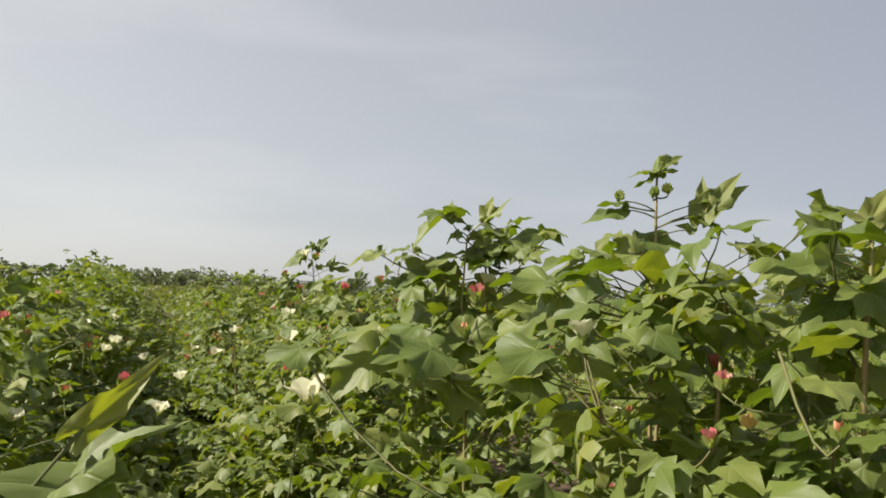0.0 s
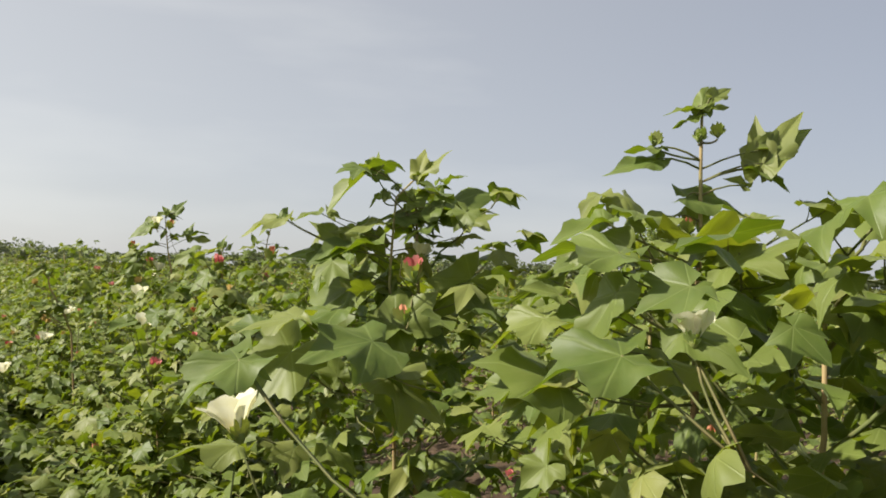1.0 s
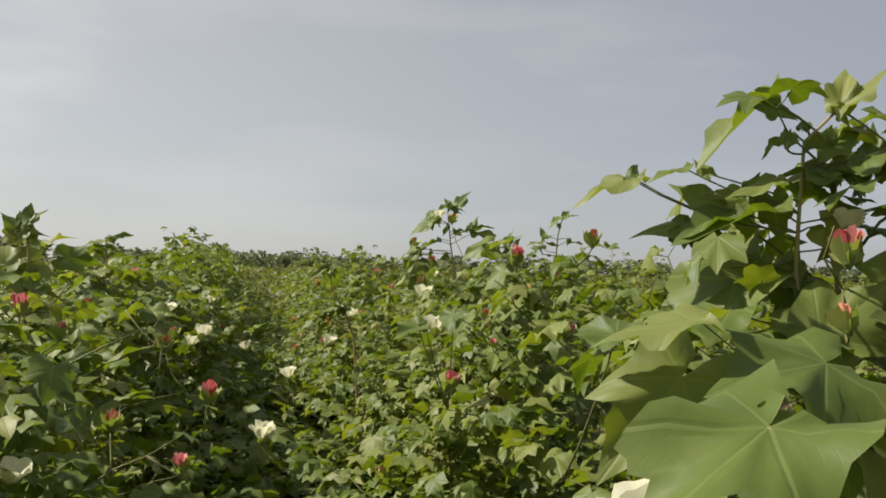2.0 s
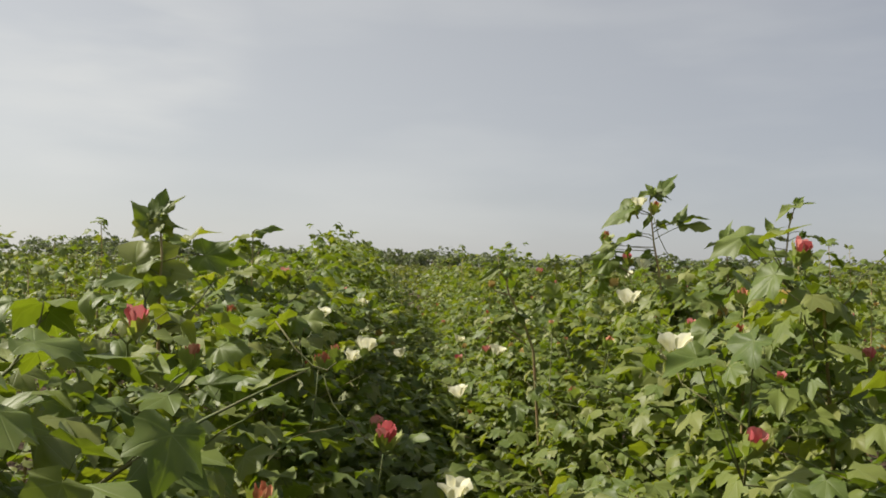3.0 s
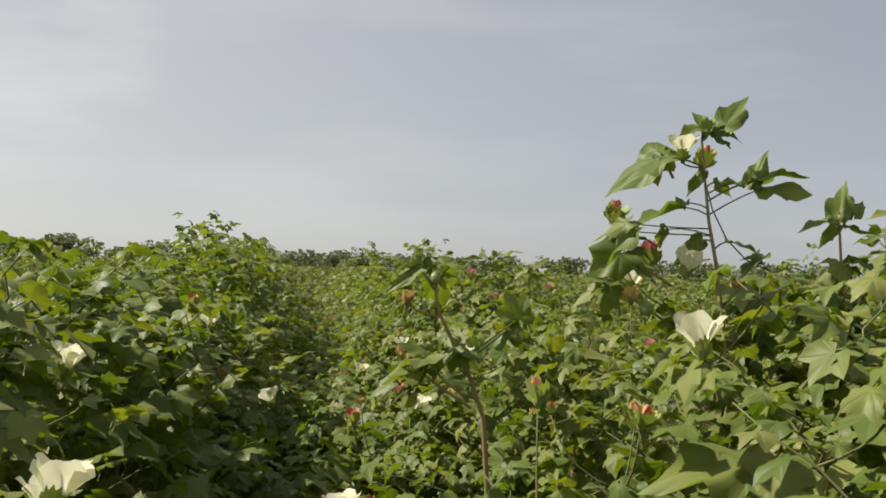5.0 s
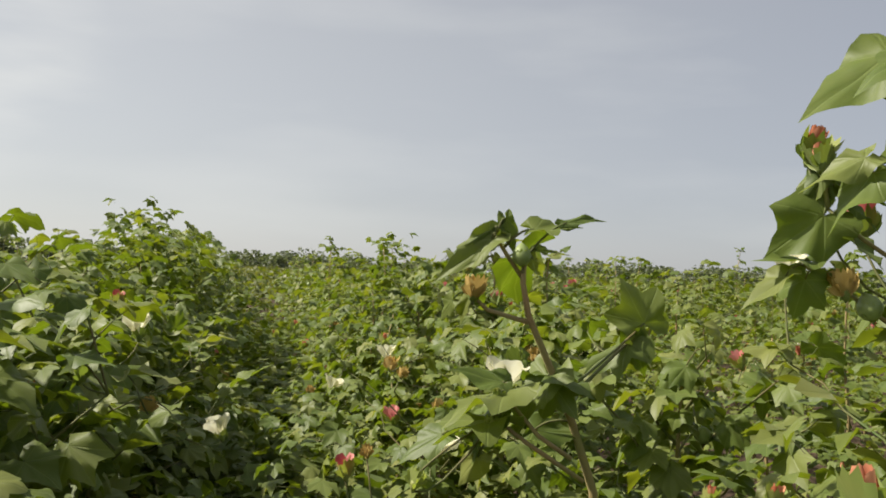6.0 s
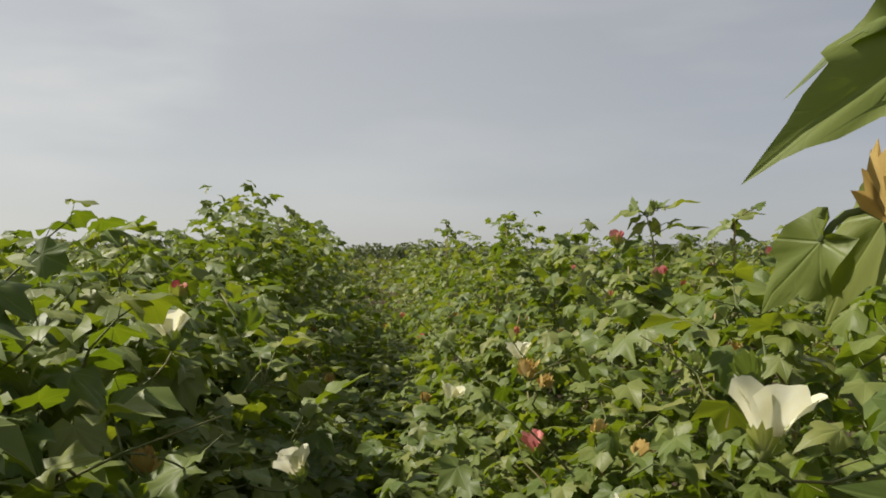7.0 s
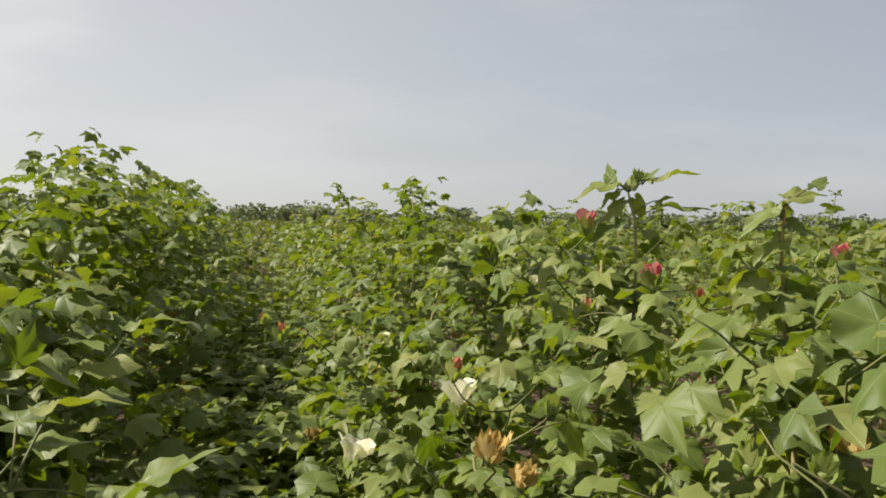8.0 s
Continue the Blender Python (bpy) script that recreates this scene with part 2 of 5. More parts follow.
def leaf_shape(rng, fine, pointed=False, limp=0.5, tilt=(-40, 12)):
    """One cotton leaf with its stalk, blade one unit long; the stalk's foot is the origin. Returns vertices, faces, slots, uvs, blade foot, blade turn."""
    half = OVATE if pointed else (BROAD if fine else SIMPLE)
    deep, wide = rng.uniform(-0.14, 0.04), rng.uniform(0.92, 1.06)
    ring = []
    for side in (-1, 1):
        k = [(side * a, r * (1 + deep * (1 if 22 < a < 36 or 74 < a < 90 else 0) + (rng.uniform(-0.035, 0.035) if a else 0))) for a, r in half]
        ring = k[::-1][:-1] if side < 0 else ring + k
    droop, fold, wave, roll = rng.uniform(0.1, 1.0) * limp, rng.uniform(-0.25, 0.50), rng.uniform(0.06, 0.13), rng.uniform(-0.35, 0.35)
    ph, cup = rng.uniform(0, 6.3), rng.uniform(-0.10, 0.42)
    pts, uvs = [(0.0, 0.0, 0.0)], [(0.0, 0.0)]
    for share in ((0.36, 0.70, 1.0) if fine else (1.0,)):
        for a, r in ring:
            ra, rr = radians(a), r * share
            x, y = rr * math.sin(ra) * wide, rr * math.cos(ra)
            bend = droop * rr * rr
            lobe = 0.5 + 0.5 * math.cos(radians(a) * 360 / 54) if abs(a) < 108 else 0.3
            z = -bend + fold * (math.sqrt(x * x + 0.006) - 0.077) - 0.07 * lobe * rr + roll * x * abs(y) + wave * math.sin(4.3 * ra + ph + 2.0 * share) * share * share + (0.04 if share == 0.70 else 0.0) * math.cos(6.667 * ra) - cup * x * x + 0.030 * math.sin(9.0 * ra + 2.7 * ph) * share * share
            pts.append((x * (1 - 0.22 * bend), y * (1 - 0.22 * bend), z))
            uvs.append((x, y))
    n = len(ring)
    faces = [(0, i + 2, i + 1) for i in range(n - 1)]
    if fine:
        for b in (1, 1 + n):
            faces += [(b + i, b + i + 1, b + i + 1 + n, b + i + n) for i in range(n - 1)]
    stalk, rise, pitch = rng.uniform(0.5, 0.95), radians(rng.uniform(20, 60)), radians(rng.uniform(*tilt))
    foot = Vector((0, stalk * math.cos(rise), stalk * math.sin(rise)))
    turn = Matrix.Rotation(pitch, 4, "X") @ Matrix.Rotation(radians(rng.uniform(-25, 25)), 4, "Y")
    pts = [turn @ Vector(p) + foot for p in pts]
    slots = [0] * len(faces)
    sag = Vector((0, foot.y * 0.5, foot.z * 0.5 - 0.04))
    tv, tf = tube([(0, 0, 0), sag, foot], [0.024, 0.019, 0.015], 3) if fine else ([(-0.02, 0, 0), (0.02, 0, 0), foot], [(0, 1, 2)])
    faces += [tuple(len(pts) + i for i in f) for f in tf]
    slots += [1] * len(tf)
    uvs += [(3.0, 3.0)] * len(tv)
    pts += tv
    return dict(verts=pts, faces=faces, slots=slots, uvs=uvs, foot=foot, turn=turn)


rng0 = random.Random(11)
# the last ones of each set hold their blades nearly level
FINE = [leaf_shape(rng0, True, i % 5 == 4) for i in range(16)] + [leaf_shape(rng0, True, i % 5 == 4, 0.35, (-24, 8)) for i in range(10)]
ROUGH = [leaf_shape(rng0, False) for _ in range(10)] + [leaf_shape(rng0, False, False, 0.35, (-24, 8)) for _ in range(8)]
for s in FINE:
    s["mesh"] = mesh_from("leaf", s["verts"], s["faces"], [LEAF, TWIG], s["slots"], s["uvs"])
for s in ROUGH:
    s["np"] = np.array([tuple(v) for v in s["verts"]])


def blade_shape(rng, pointed):
    s = leaf_shape(rng, True, pointed, 0.22)
    back = s["turn"].inverted()
    n = len(s["uvs"]) - 9
    keep = [i for i, k in enumerate(s["slots"]) if k == 0]
    return mesh_from("leaf", [back @ (v - s["foot"]) for v in s["verts"][:n]], [s["faces"][i] for i in keep], [LEAF], None, s["uvs"][:n])


BLADES = [blade_shape(rng0, True) for _ in range(10)]
WIDE = [blade_shape(rng0, False) for _ in range(9)]


def baked(name, shapes, places, mats):
    """Many leaves joined into one mesh."""
    verts, faces, slots, uvs, base = [], [], [], [], 0
    for k, m in places:
        s = shapes[k]
        a = np.array(m)
        verts.append(s["np"] @ a[:3, :3].T + a[:3, 3])
        faces += [tuple(base + i for i in f) for f in s["faces"]]
        slots += s["slots"]
        uvs += s["uvs"]
        base += len(s["np"])
    return mesh_from(name, np.concatenate(verts).tolist(), faces, mats, slots, uvs)


# ---------------------------------------------------------------- flowers and fruit
def petal_mesh(name, top, height, flare, mat, seed):
    rng = random.Random(seed)
    verts, faces, nu, nv = [], [], 8, 6
    ph = rng.uniform(0, 6)
    for j in range(nv + 1):
        v = j / nv
        for i in range(nu + 1):
            u = i / nu * 2 - 1
            half = radians(16 + 36 * min(1, v * 1.5))
            rad = 0.005 + (top - 0.005) * v ** 1.3 + flare * max(0, v - 0.75) ** 1.5 * 4
            rad += 0.0035 * u * v + 0.08 * top * math.sin(4 * u + ph) * v * v
            z = height * (v - 0.26 * abs(u) ** 2.6 * v) + 0.03 * height * math.sin(7 * u + ph * 2) * v * v
            a = u * half
            verts.append((rad * math.sin(a), rad * math.cos(a), z))
    w = nu + 1
    for j in range(nv):
        for i in range(nu):
            faces.append((j * w + i, j * w + i + 1, (j + 1) * w + i + 1, (j + 1) * w + i))
    return mesh_from(name, verts, faces, [mat])


def bract_mesh(size, spread_out, seed, mat=None):
    """A heart-shaped leaflet with long teeth along its upper rim, curved round the fruit."""
    rng = random.Random(seed)
    verts, faces = [(0, 0.004, 0)], []
    for a in range(-63, 64, 9):
        ra = radians(a)
        tooth = 1.0 if (a // 9) % 2 == 0 else 0.80
        r = size * (0.50 + 0.50 * math.cos(ra)) * tooth * rng.uniform(0.94, 1.06)
        x, z = 0.85 * r * math.sin(ra), r * math.cos(ra)
        y = 0.005 + spread_out * (z / size) ** 2 + 0.011 * math.sin(min(1.0, z / size) * 2.6) - 22.0 * x * x
        verts.append((x, y, z))
    faces = [(0, i, i + 1) for i in range(1, len(verts) - 1)]
    return mesh_from("bract", verts, faces, [mat or BRACT])


def boll_mesh():
    verts, faces, sides = [], [], 10
    prof = [(0.0, 0.0), (0.010, 0.002), (0.0165, 0.010), (0.018, 0.018), (0.0155, 0.027), (0.009, 0.035), (0.003, 0.040), (0.0, 0.043)]
    for r, z in prof:
        for k in range(sides):
            w = 2 * math.pi * k / sides
            rr = r * (1 + 0.07 * math.cos(4 * w))
            verts.append((rr * math.cos(w), rr * math.sin(w), z))
    for j in range(len(prof) - 1):
        for k in range(sides):
            k2 = (k + 1) % sides
            faces.append((j * sides + k, j * sides + k2, (j + 1) * sides + k2, (j + 1) * sides + k))
    return mesh_from("boll", verts, faces, [BOLL])


CREAM_PETALS = [petal_mesh("petal", 0.030, 0.054, 0.010, CREAM, 3), petal_mesh("petal", 0.027, 0.056, 0.007, CREAM, 4)]
PINK_PETALS = [petal_mesh("petal", 0.016, 0.043, 0.002, PINK, 5), petal_mesh("petal", 0.014, 0.048, 0.001, PINK, 6)]
WILT_PETALS = [petal_mesh("petal", 0.009, 0.040, -0.003, WILT, 7), petal_mesh("petal", 0.011, 0.036, -0.002, WILT, 8)]
DRY_PETALS = [petal_mesh("petal", 0.009, 0.038, -0.003, DRY, 9), petal_mesh("petal", 0.010, 0.034, -0.002, DRY, 10)]
BRACTS = [bract_mesh(0.042, 0.010, 1), bract_mesh(0.046, 0.014, 2)]
BUD_BRACTS = [bract_mesh(0.040, -0.004, 3), bract_mesh(0.044, 0.0, 4)]
DRY_BRACTS = [bract_mesh(0.044, 0.006, 5, DRY), bract_mesh(0.048, 0.012, 6, DRY)]
BOLL_MESH = boll_mesh()
cv, cf = tube([(0, 0, 0.004), (0, 0, 0.016), (0, 0, 0.028)], [0.004, 0.0055, 0.003], 6)
COLUMN_MESH = mesh_from("column", cv, cf, [POLLEN])
CALYX_MESH = mesh_from("calyx", *tube([(0, 0, -0.006), (0, 0, 0.0), (0, 0, 0.008), (0, 0, 0.013)], [0.003, 0.007, 0.009, 0.0075], 7), [BRACT])


def blossom(plant, kind, m, rng):
    """A flower, boll or bud as a part of its plant, with petals and bracts of its own."""
    spin = rng.uniform(0, 360)
    names = {"cream": "flower", "pink": "flower", "wilted": "flower", "boll": "boll", "bud": "bud", "dry": "bud"}
    labels = {"cream": "open creamy white cotton flower", "pink": "closing pink-red cotton flower", "wilted": "withered rusty red flower",
              "boll": "round green unripe boll", "bud": "pale green bud in toothed bracts", "dry": "drying tan bracts round a spent flower"}
    core = part(names[kind], BOLL_MESH if kind == "boll" else CALYX_MESH, plant, m, labels[kind])
    petals = {"cream": CREAM_PETALS, "pink": PINK_PETALS, "wilted": WILT_PETALS, "dry": DRY_PETALS}.get(kind)
    if petals:
        for k in range(5):
            part("petal", petals[k % 2], core, pose(0, 0, 0.004, rng.uniform(-7, 7), rng.uniform(-5, 5), spin + 72 * k))
    if kind == "cream":
        part("column", COLUMN_MESH, core, pose(0, 0, 0))
    for k in range(3):
        part("bract", {"bud": BUD_BRACTS, "dry": DRY_BRACTS}.get(kind, BRACTS)[k % 2], core, pose(0, 0, -0.003, rng.uniform(-8, 8), 0, spin + 120 * k) @ Matrix.Scale({"boll": 0.72, "cream": 0.74}.get(kind, 1.0), 4))
    return core


# ---------------------------------------------------------------- the growth of a plant
ROW_YAW = 19.2
RD = Vector((-math.sin(radians(ROW_YAW)), math.cos(radians(ROW_YAW)), 0))
RN = Vector((math.cos(radians(ROW_YAW)), math.sin(radians(ROW_YAW)), 0))


def row(u, v):
    """The place v metres along the rows and u metres to their right."""
    p = RN * u + RD * v
    return p.x, p.y


def ground_z(x, y):
    u = x * RN.x + y * RN.y
    return 0.05 * math.cos(2 * math.pi * (u - 0.87) / 1.25)


def lean_to_sun(m, amount):
    """Turns a leaf's pose so that its face swings towards the sun."""
    up = (m.to_3x3() @ Vector((0, 0, 1))).normalized()
    axis = up.cross(SUN_DIR)
    if axis.length < 1e-4:
        return m
    turn = Matrix.Rotation(up.angle(SUN_DIR) * amount, 4, axis.normalized())
    loc = m.translation.copy()
    return Matrix.Translation(loc) @ turn @ Matrix.Translation(-loc) @ m


def grow(rng, height, spread, lean=(0.0, 0.0), crown=None, step=0.052, kinds=range(10), size=1.0, level=False):
    """Stem, branches and leaves of one plant, from its foot at the origin. Above crown the top is a thin spike."""
    crown = crown or height
    n = 7
    bend = rng.uniform(-0.02, 0.02)
    stem = [Vector((lean[0] * (i / n) ** 1.5 + bend * math.sin(i), lean[1] * (i / n) ** 1.5 + bend * math.cos(1.7 * i), height * i / n)) for i in range(n + 1)]

    def on_stem(h):
        f = min(max(h / height * n, 0), n - 1e-4)
        i = int(f)
        return stem[i].lerp(stem[i + 1], f - i)

    branches, leaves, tips = [], [], []
    h, az = 0.16, rng.uniform(0, 360)

    def leaf_at(p, a, s, sun=0.30):
        k = rng.choice(kinds)
        m = Matrix.Translation(p) @ pose(0, 0, 0, rng.uniform(-24, 24), rng.uniform(-26, 26), a - 90) @ Matrix.Scale(s, 4)
        leaves.append((k, lean_to_sun(m, rng.uniform(-0.1, 0.25) if level else rng.uniform(-0.18, sun * 1.4))))

    while h < height - 0.02:
        f = h / crown
        az += 137.5 + rng.uniform(-15, 15)
        p = on_stem(h)
        reach = spread * (1.02 + 0.15 * f - 0.95 * f * f) * rng.uniform(0.75, 1.15) if f < 0.97 else (0.05 if rng.random() < 0.4 else 0)
        if f > 0.35 or rng.random() < 0.5:
            leaf_at(p, az + rng.uniform(-40, 40), size * (rng.uniform(0.046, 0.082) if f < 0.85 else rng.uniform(0.038, 0.058)))
        if reach > 0.04:
            a = radians(az)
            up = radians(rng.uniform(18, 36) + 22 * min(f, 1))
            d = Vector((math.cos(a) * math.cos(up), math.sin(a) * math.cos(up), math.sin(up)))
            pts, q, k = [p.copy()], p.copy(), 0
            while (q - p).length < reach:
                k += 1
                zig = Vector((-math.sin(a), math.cos(a), 0)) * (0.28 if k % 2 else -0.28)
                q = q + (d + zig).normalized() * rng.uniform(0.045, 0.066)
                d.z -= 0.05
                pts.append(q.copy())
                leaf_at(q, az + (55 if k % 2 else -55) + rng.uniform(-35, 35), size * rng.uniform(0.038, 0.070))
            leaf_at(q, az + rng.uniform(-30, 30), size * rng.uniform(0.036, 0.056))
            branches.append(pts)
            tips += pts[1:]
        h += step * rng.uniform(0.8, 1.2)
    for k in range(5):
        leaf_at(stem[-1], az + 75 * k, size * rng.uniform(0.035, 0.06), 0.15)
    tips.append(stem[-1])
    return dict(stem=stem, branches=branches, leaves=leaves, tips=tips, on_stem=on_stem, height=height)


GROUP = "cotton plants in rows"
PLANT_LABEL = "green cotton plant with broad lobed leaves"
NEAR = []          # (thing, growth, place)


def stem_mesh(g, sides=6):
    n = len(g["stem"])
    return mesh_from("stem", *tube(g["stem"], [0.010 - 0.0075 * i / (n - 1) for i in range(n)], sides), [STEM])


def in_gap(p):
    """Whether a place lies in the trodden gap between the two rows."""
    u, v = p.x * RN.x + p.y * RN.y, p.x * RD.x + p.y * RD.y
    return p.z > 0.84 and v < 6.2 and abs(u - 0.05 * v) < 0.34


def near_plant(u, v, height, spread=0.60, seed=0, lean=(0, 0), crown=None, label=PLANT_LABEL, step=0.052, size=1.0, fruit=1, layers=1, level=False):
    """A plant whose leaves are parts of their own."""
    rng = random.Random(seed * 7 + 1)
    x, y = row(u, v)
    thing = new("cotton_plant")
    thing.matrix_basis = Matrix.Translation((x, y, ground_z(x, y) - 0.01))
    tagged(thing, label, "plant", GROUP)
    g = grow(rng, height, spread, lean, crown, step, range(8, 26) if level else range(16), size, level)
    part("stem", stem_mesh(g), thing)
    x0, y0, z0 = thing.matrix_basis.translation
    g["leaves"] = [e for e in g["leaves"] if not in_gap(e[1] @ Vector((0, 1.0, 0.5)) + Vector((x0, y0, z0)))]
    if fruit == 0 and height < 0.7:
        wood = [tube(pts, [0.003] * len(pts), 3) for pts in g["branches"]]
        verts, faces = [], []
        for a, b in wood:
            faces += [tuple(i + len(verts) for i in f) for f in b]
            verts += a
        part("inner_wood", mesh_from("inner_wood", verts, faces, [TWIG]), thing)["kind"] = "stuff"
    for pts in g["branches"] if height >= 0.7 else []:
        m = len(pts)
        part("branch", mesh_from("branch", *tube(pts, [0.0034 - 0.0022 * i / max(1, m - 1) for i in range(m)], 4), [TWIG]), thing)
    low = []
    for k, m in g["leaves"]:
        if m.translation.z > 0.70 and (m.translation.z > height * 0.86 or rng.random() < 0.56):
            part("leaf", FINE[k]["mesh"], thing, m)
        else:
            low.append((10 + k % 8 if level else k % 10, m))
    extra = [e for i in range(layers) for e in grow(rng, height * (0.96 - 0.05 * i), spread * 0.95, lean, crown, step, range(10, 18) if level else range(10), size, level)["leaves"]]
    low += [(k, m) for k, m in extra if not in_gap(m @ Vector((0, 1.0, 0.5)) + Vector((x0, y0, z0)))]
    part("inner_foliage", baked("inner_foliage", ROUGH, low, [LEAF, TWIG]), thing)["kind"] = "stuff"
    for _ in range(fruit):
        p = rng.choice(g["tips"])
        blossom(thing, rng.choice(("boll", "dry", "bud", "dry", "wilted")), Matrix.Translation(p) @ pose(0, 0, 0.01, rng.uniform(-40, 40), rng.uniform(-40, 40)) @ Matrix.Scale(0.8, 4), rng)
    NEAR.append((thing, g, Vector((x, y, 0))))
    return thing


LOW_NAMES = set()
CURRENT = []


def holder(w, own):
    """The plant and the place on its wood from which a twig or stalk can best reach w."""
    best = None
    for thing, g, base in (CURRENT if own else NEAR):
        if best is not None and (base.xy - w.xy).length > 0.95:
            continue
        at = thing.matrix_basis.translation
        for q in ((g.get("wood") or g["tips"]) if own else g["tips"]):
            v = w - q - at
            d = 1.4 * v.length + 0.4 * abs(v.z - 0.6 * v.xy.length)
            if best is None or d < best[0]:
                best = (d, thing, q)
    return best[1], best[2]


FINE_MESHES = {s["mesh"].name for s in FINE}


def clear_before(w):
    """Takes away the loose leaves that would hide a flower from the path."""
    v = w.x * RD.x + w.y * RD.y
    e = Vector((*row(0.05 * v, v - 1.0), 1.25))
    to = (e - w).normalized()
    for thing, g, base in NEAR:
        at = thing.matrix_basis.translation
        if (base.xy - w.xy).length > 1.0:
            continue
        for ob in thing.children:
            if ob.data.name not in FINE_MESHES:
                continue
            c = ob.matrix_basis @ Vector((0, 1.0, 0.4)) + at - w
            k = min(max(c.dot(to), 0.0), 0.35)
            if (c - to * k).length < 0.05 + 0.4 * ob.matrix_basis.to_scale().x:
                bpy.data.objects.remove(ob)


def bloom(kind, x, y, z, size=1.0, tilt=None, az=None, own=False):
    """A flower or fruit at a place in the field, on a twig of the plant that grows nearest."""
    rng = random.Random(int(abs(x) * 991) + int(y * 77) + int(z * 313))
    tilt, az = rng.uniform(3, 24) if tilt is None else tilt, rng.uniform(0, 360) if az is None else az
    turn = pose(0, 0, 0, 0, 0, az) @ pose(0, 0, 0, tilt, 0, 0)
    w = Vector((x, y, z)) - turn @ Vector((0, 0, {"cream": 0.032, "pink": 0.024, "wilted": 0.02}.get(kind, 0.018) * size))
    clear_before(w)
    thing, start = holder(w, own)
    p = w - thing.matrix_basis.translation
    mid = start.lerp(p, 0.75) - Vector((0, 0, 0.01 + 0.75 * max(0.0, (p - start).length - 0.08)))
    end = p - Vector((0, 0, 0.004))
    way = [start * (1 - k) ** 2 + mid * 2 * k * (1 - k) + end * k * k for k in (0.0, 0.25, 0.5, 0.75, 1.0)]
    part("branch", mesh_from("branch", *tube(way, [0.0020, 0.0018, 0.0017, 0.0016, 0.0014], 4), [TWIG]), thing)
    return blossom(thing, kind, Matrix.Translation(p) @ turn @ Matrix.Scale(size, 4), rng)


def at_plant(x, y):
    """The upright plant that the next shoots and leaves belong to."""
    CURRENT[:] = [min((e for e in NEAR if e[0].name not in LOW_NAMES), key=lambda e: (e[2].xy - Vector((x, y))).length)]


def shoot(points, thick=1.0):
    """The bare upper stem of a tall plant."""
    pts = [Vector(p) for p in points]
    thing, g, _ = CURRENT[0]
    local = [p - thing.matrix_basis.translation for p in pts]
    low = g["on_stem"](max(0.15, local[0].z - 0.65))
    local[:0] = [low, local[0].lerp(low, 0.25) - Vector((0, 0, 0.25))]
    n = len(local)
    part("shoot", mesh_from("shoot", *tube(local, [thick * (0.0050 - 0.0030 * i / (n - 1)) for i in range(n)], 6), [STEM]), thing)
    g.setdefault("wood", []).extend(a.lerp(b, k / 6) for a, b in zip(local, local[1:]) for k in range(7))


def twig(points):
    pts = [Vector(p) for p in points]
    thing, g, _ = CURRENT[0]
    local = [p - thing.matrix_basis.translation for p in pts]
    part("branch", mesh_from("branch", *tube(local, [0.0030, 0.0026, 0.0020], 5), [STEM]), thing)
    g.setdefault("wood", []).extend(a.lerp(b, k / 5) for a, b in zip(local, local[1:]) for k in range(6))


HINT = {"u": Vector((-0.25, -0.15, 1.0)), "v": Vector((-0.35, -0.9, 0.35)), "b": Vector((-0.45, -0.5, 0.85)), "s": Vector((0.5, -0.6, 0.3)), "w": Vector((-0.05, -0.48, 0.92)), "e": Vector((-0.35, -0.9, 0.5)), "l": Vector((0.25, -0.45, 0.9)), "a": Vector((-0.5, -0.40, 0.8)), "n": Vector((0.5, -0.6, 0.3))}
SLIM = {"a": 0.84, "l": 0.84, "u": 0.84, "v": 0.68, "b": 0.78, "s": 0.8, "w": 0.84, "n": 0.38, "e": 0.5}
leaf_rng = random.Random(31)


def leaf_on(foot, tip, face):
    """One leaf of a tall plant from its foot to its tip, on a stalk of its own."""
    foot, tip = Vector(foot), Vector(tip)
    thing, q = holder(foot, bool(CURRENT[0][1].get("wood")))
    y = (tip - foot).normalized()
    z = HINT[face] + Vector([leaf_rng.uniform(-0.2, 0.2) for _ in range(3)])
    z = (z - y * z.dot(y)).normalized()
    x = y.cross(z)
    p = foot - thing.matrix_basis.translation
    m = Matrix.Translation(p) @ Matrix((x, y, z)).transposed().to_4x4() @ Matrix.Scale((tip - foot).length, 4) @ Matrix.Diagonal((SLIM[face] * leaf_rng.uniform(0.85, 1.15), 1, 1, 1))
    part("leaf", leaf_rng.choice(WIDE if face in "wsla" else BLADES), thing, m)
    mid = q.lerp(p, 0.55) + Vector((0, 0, 0.012 - 0.3 * max(0.0, (q - p).length - 0.10)))
    way = [q * (1 - k) ** 2 + mid * 2 * k * (1 - k) + p * k * k for k in (0.0, 0.3, 0.6, 0.8, 1.0)]
    part("leaf_stalk", mesh_from("leaf_stalk", *tube(way, [0.0019, 0.0017, 0.0016, 0.0014, 0.0013], 4), [TWIG]), thing)


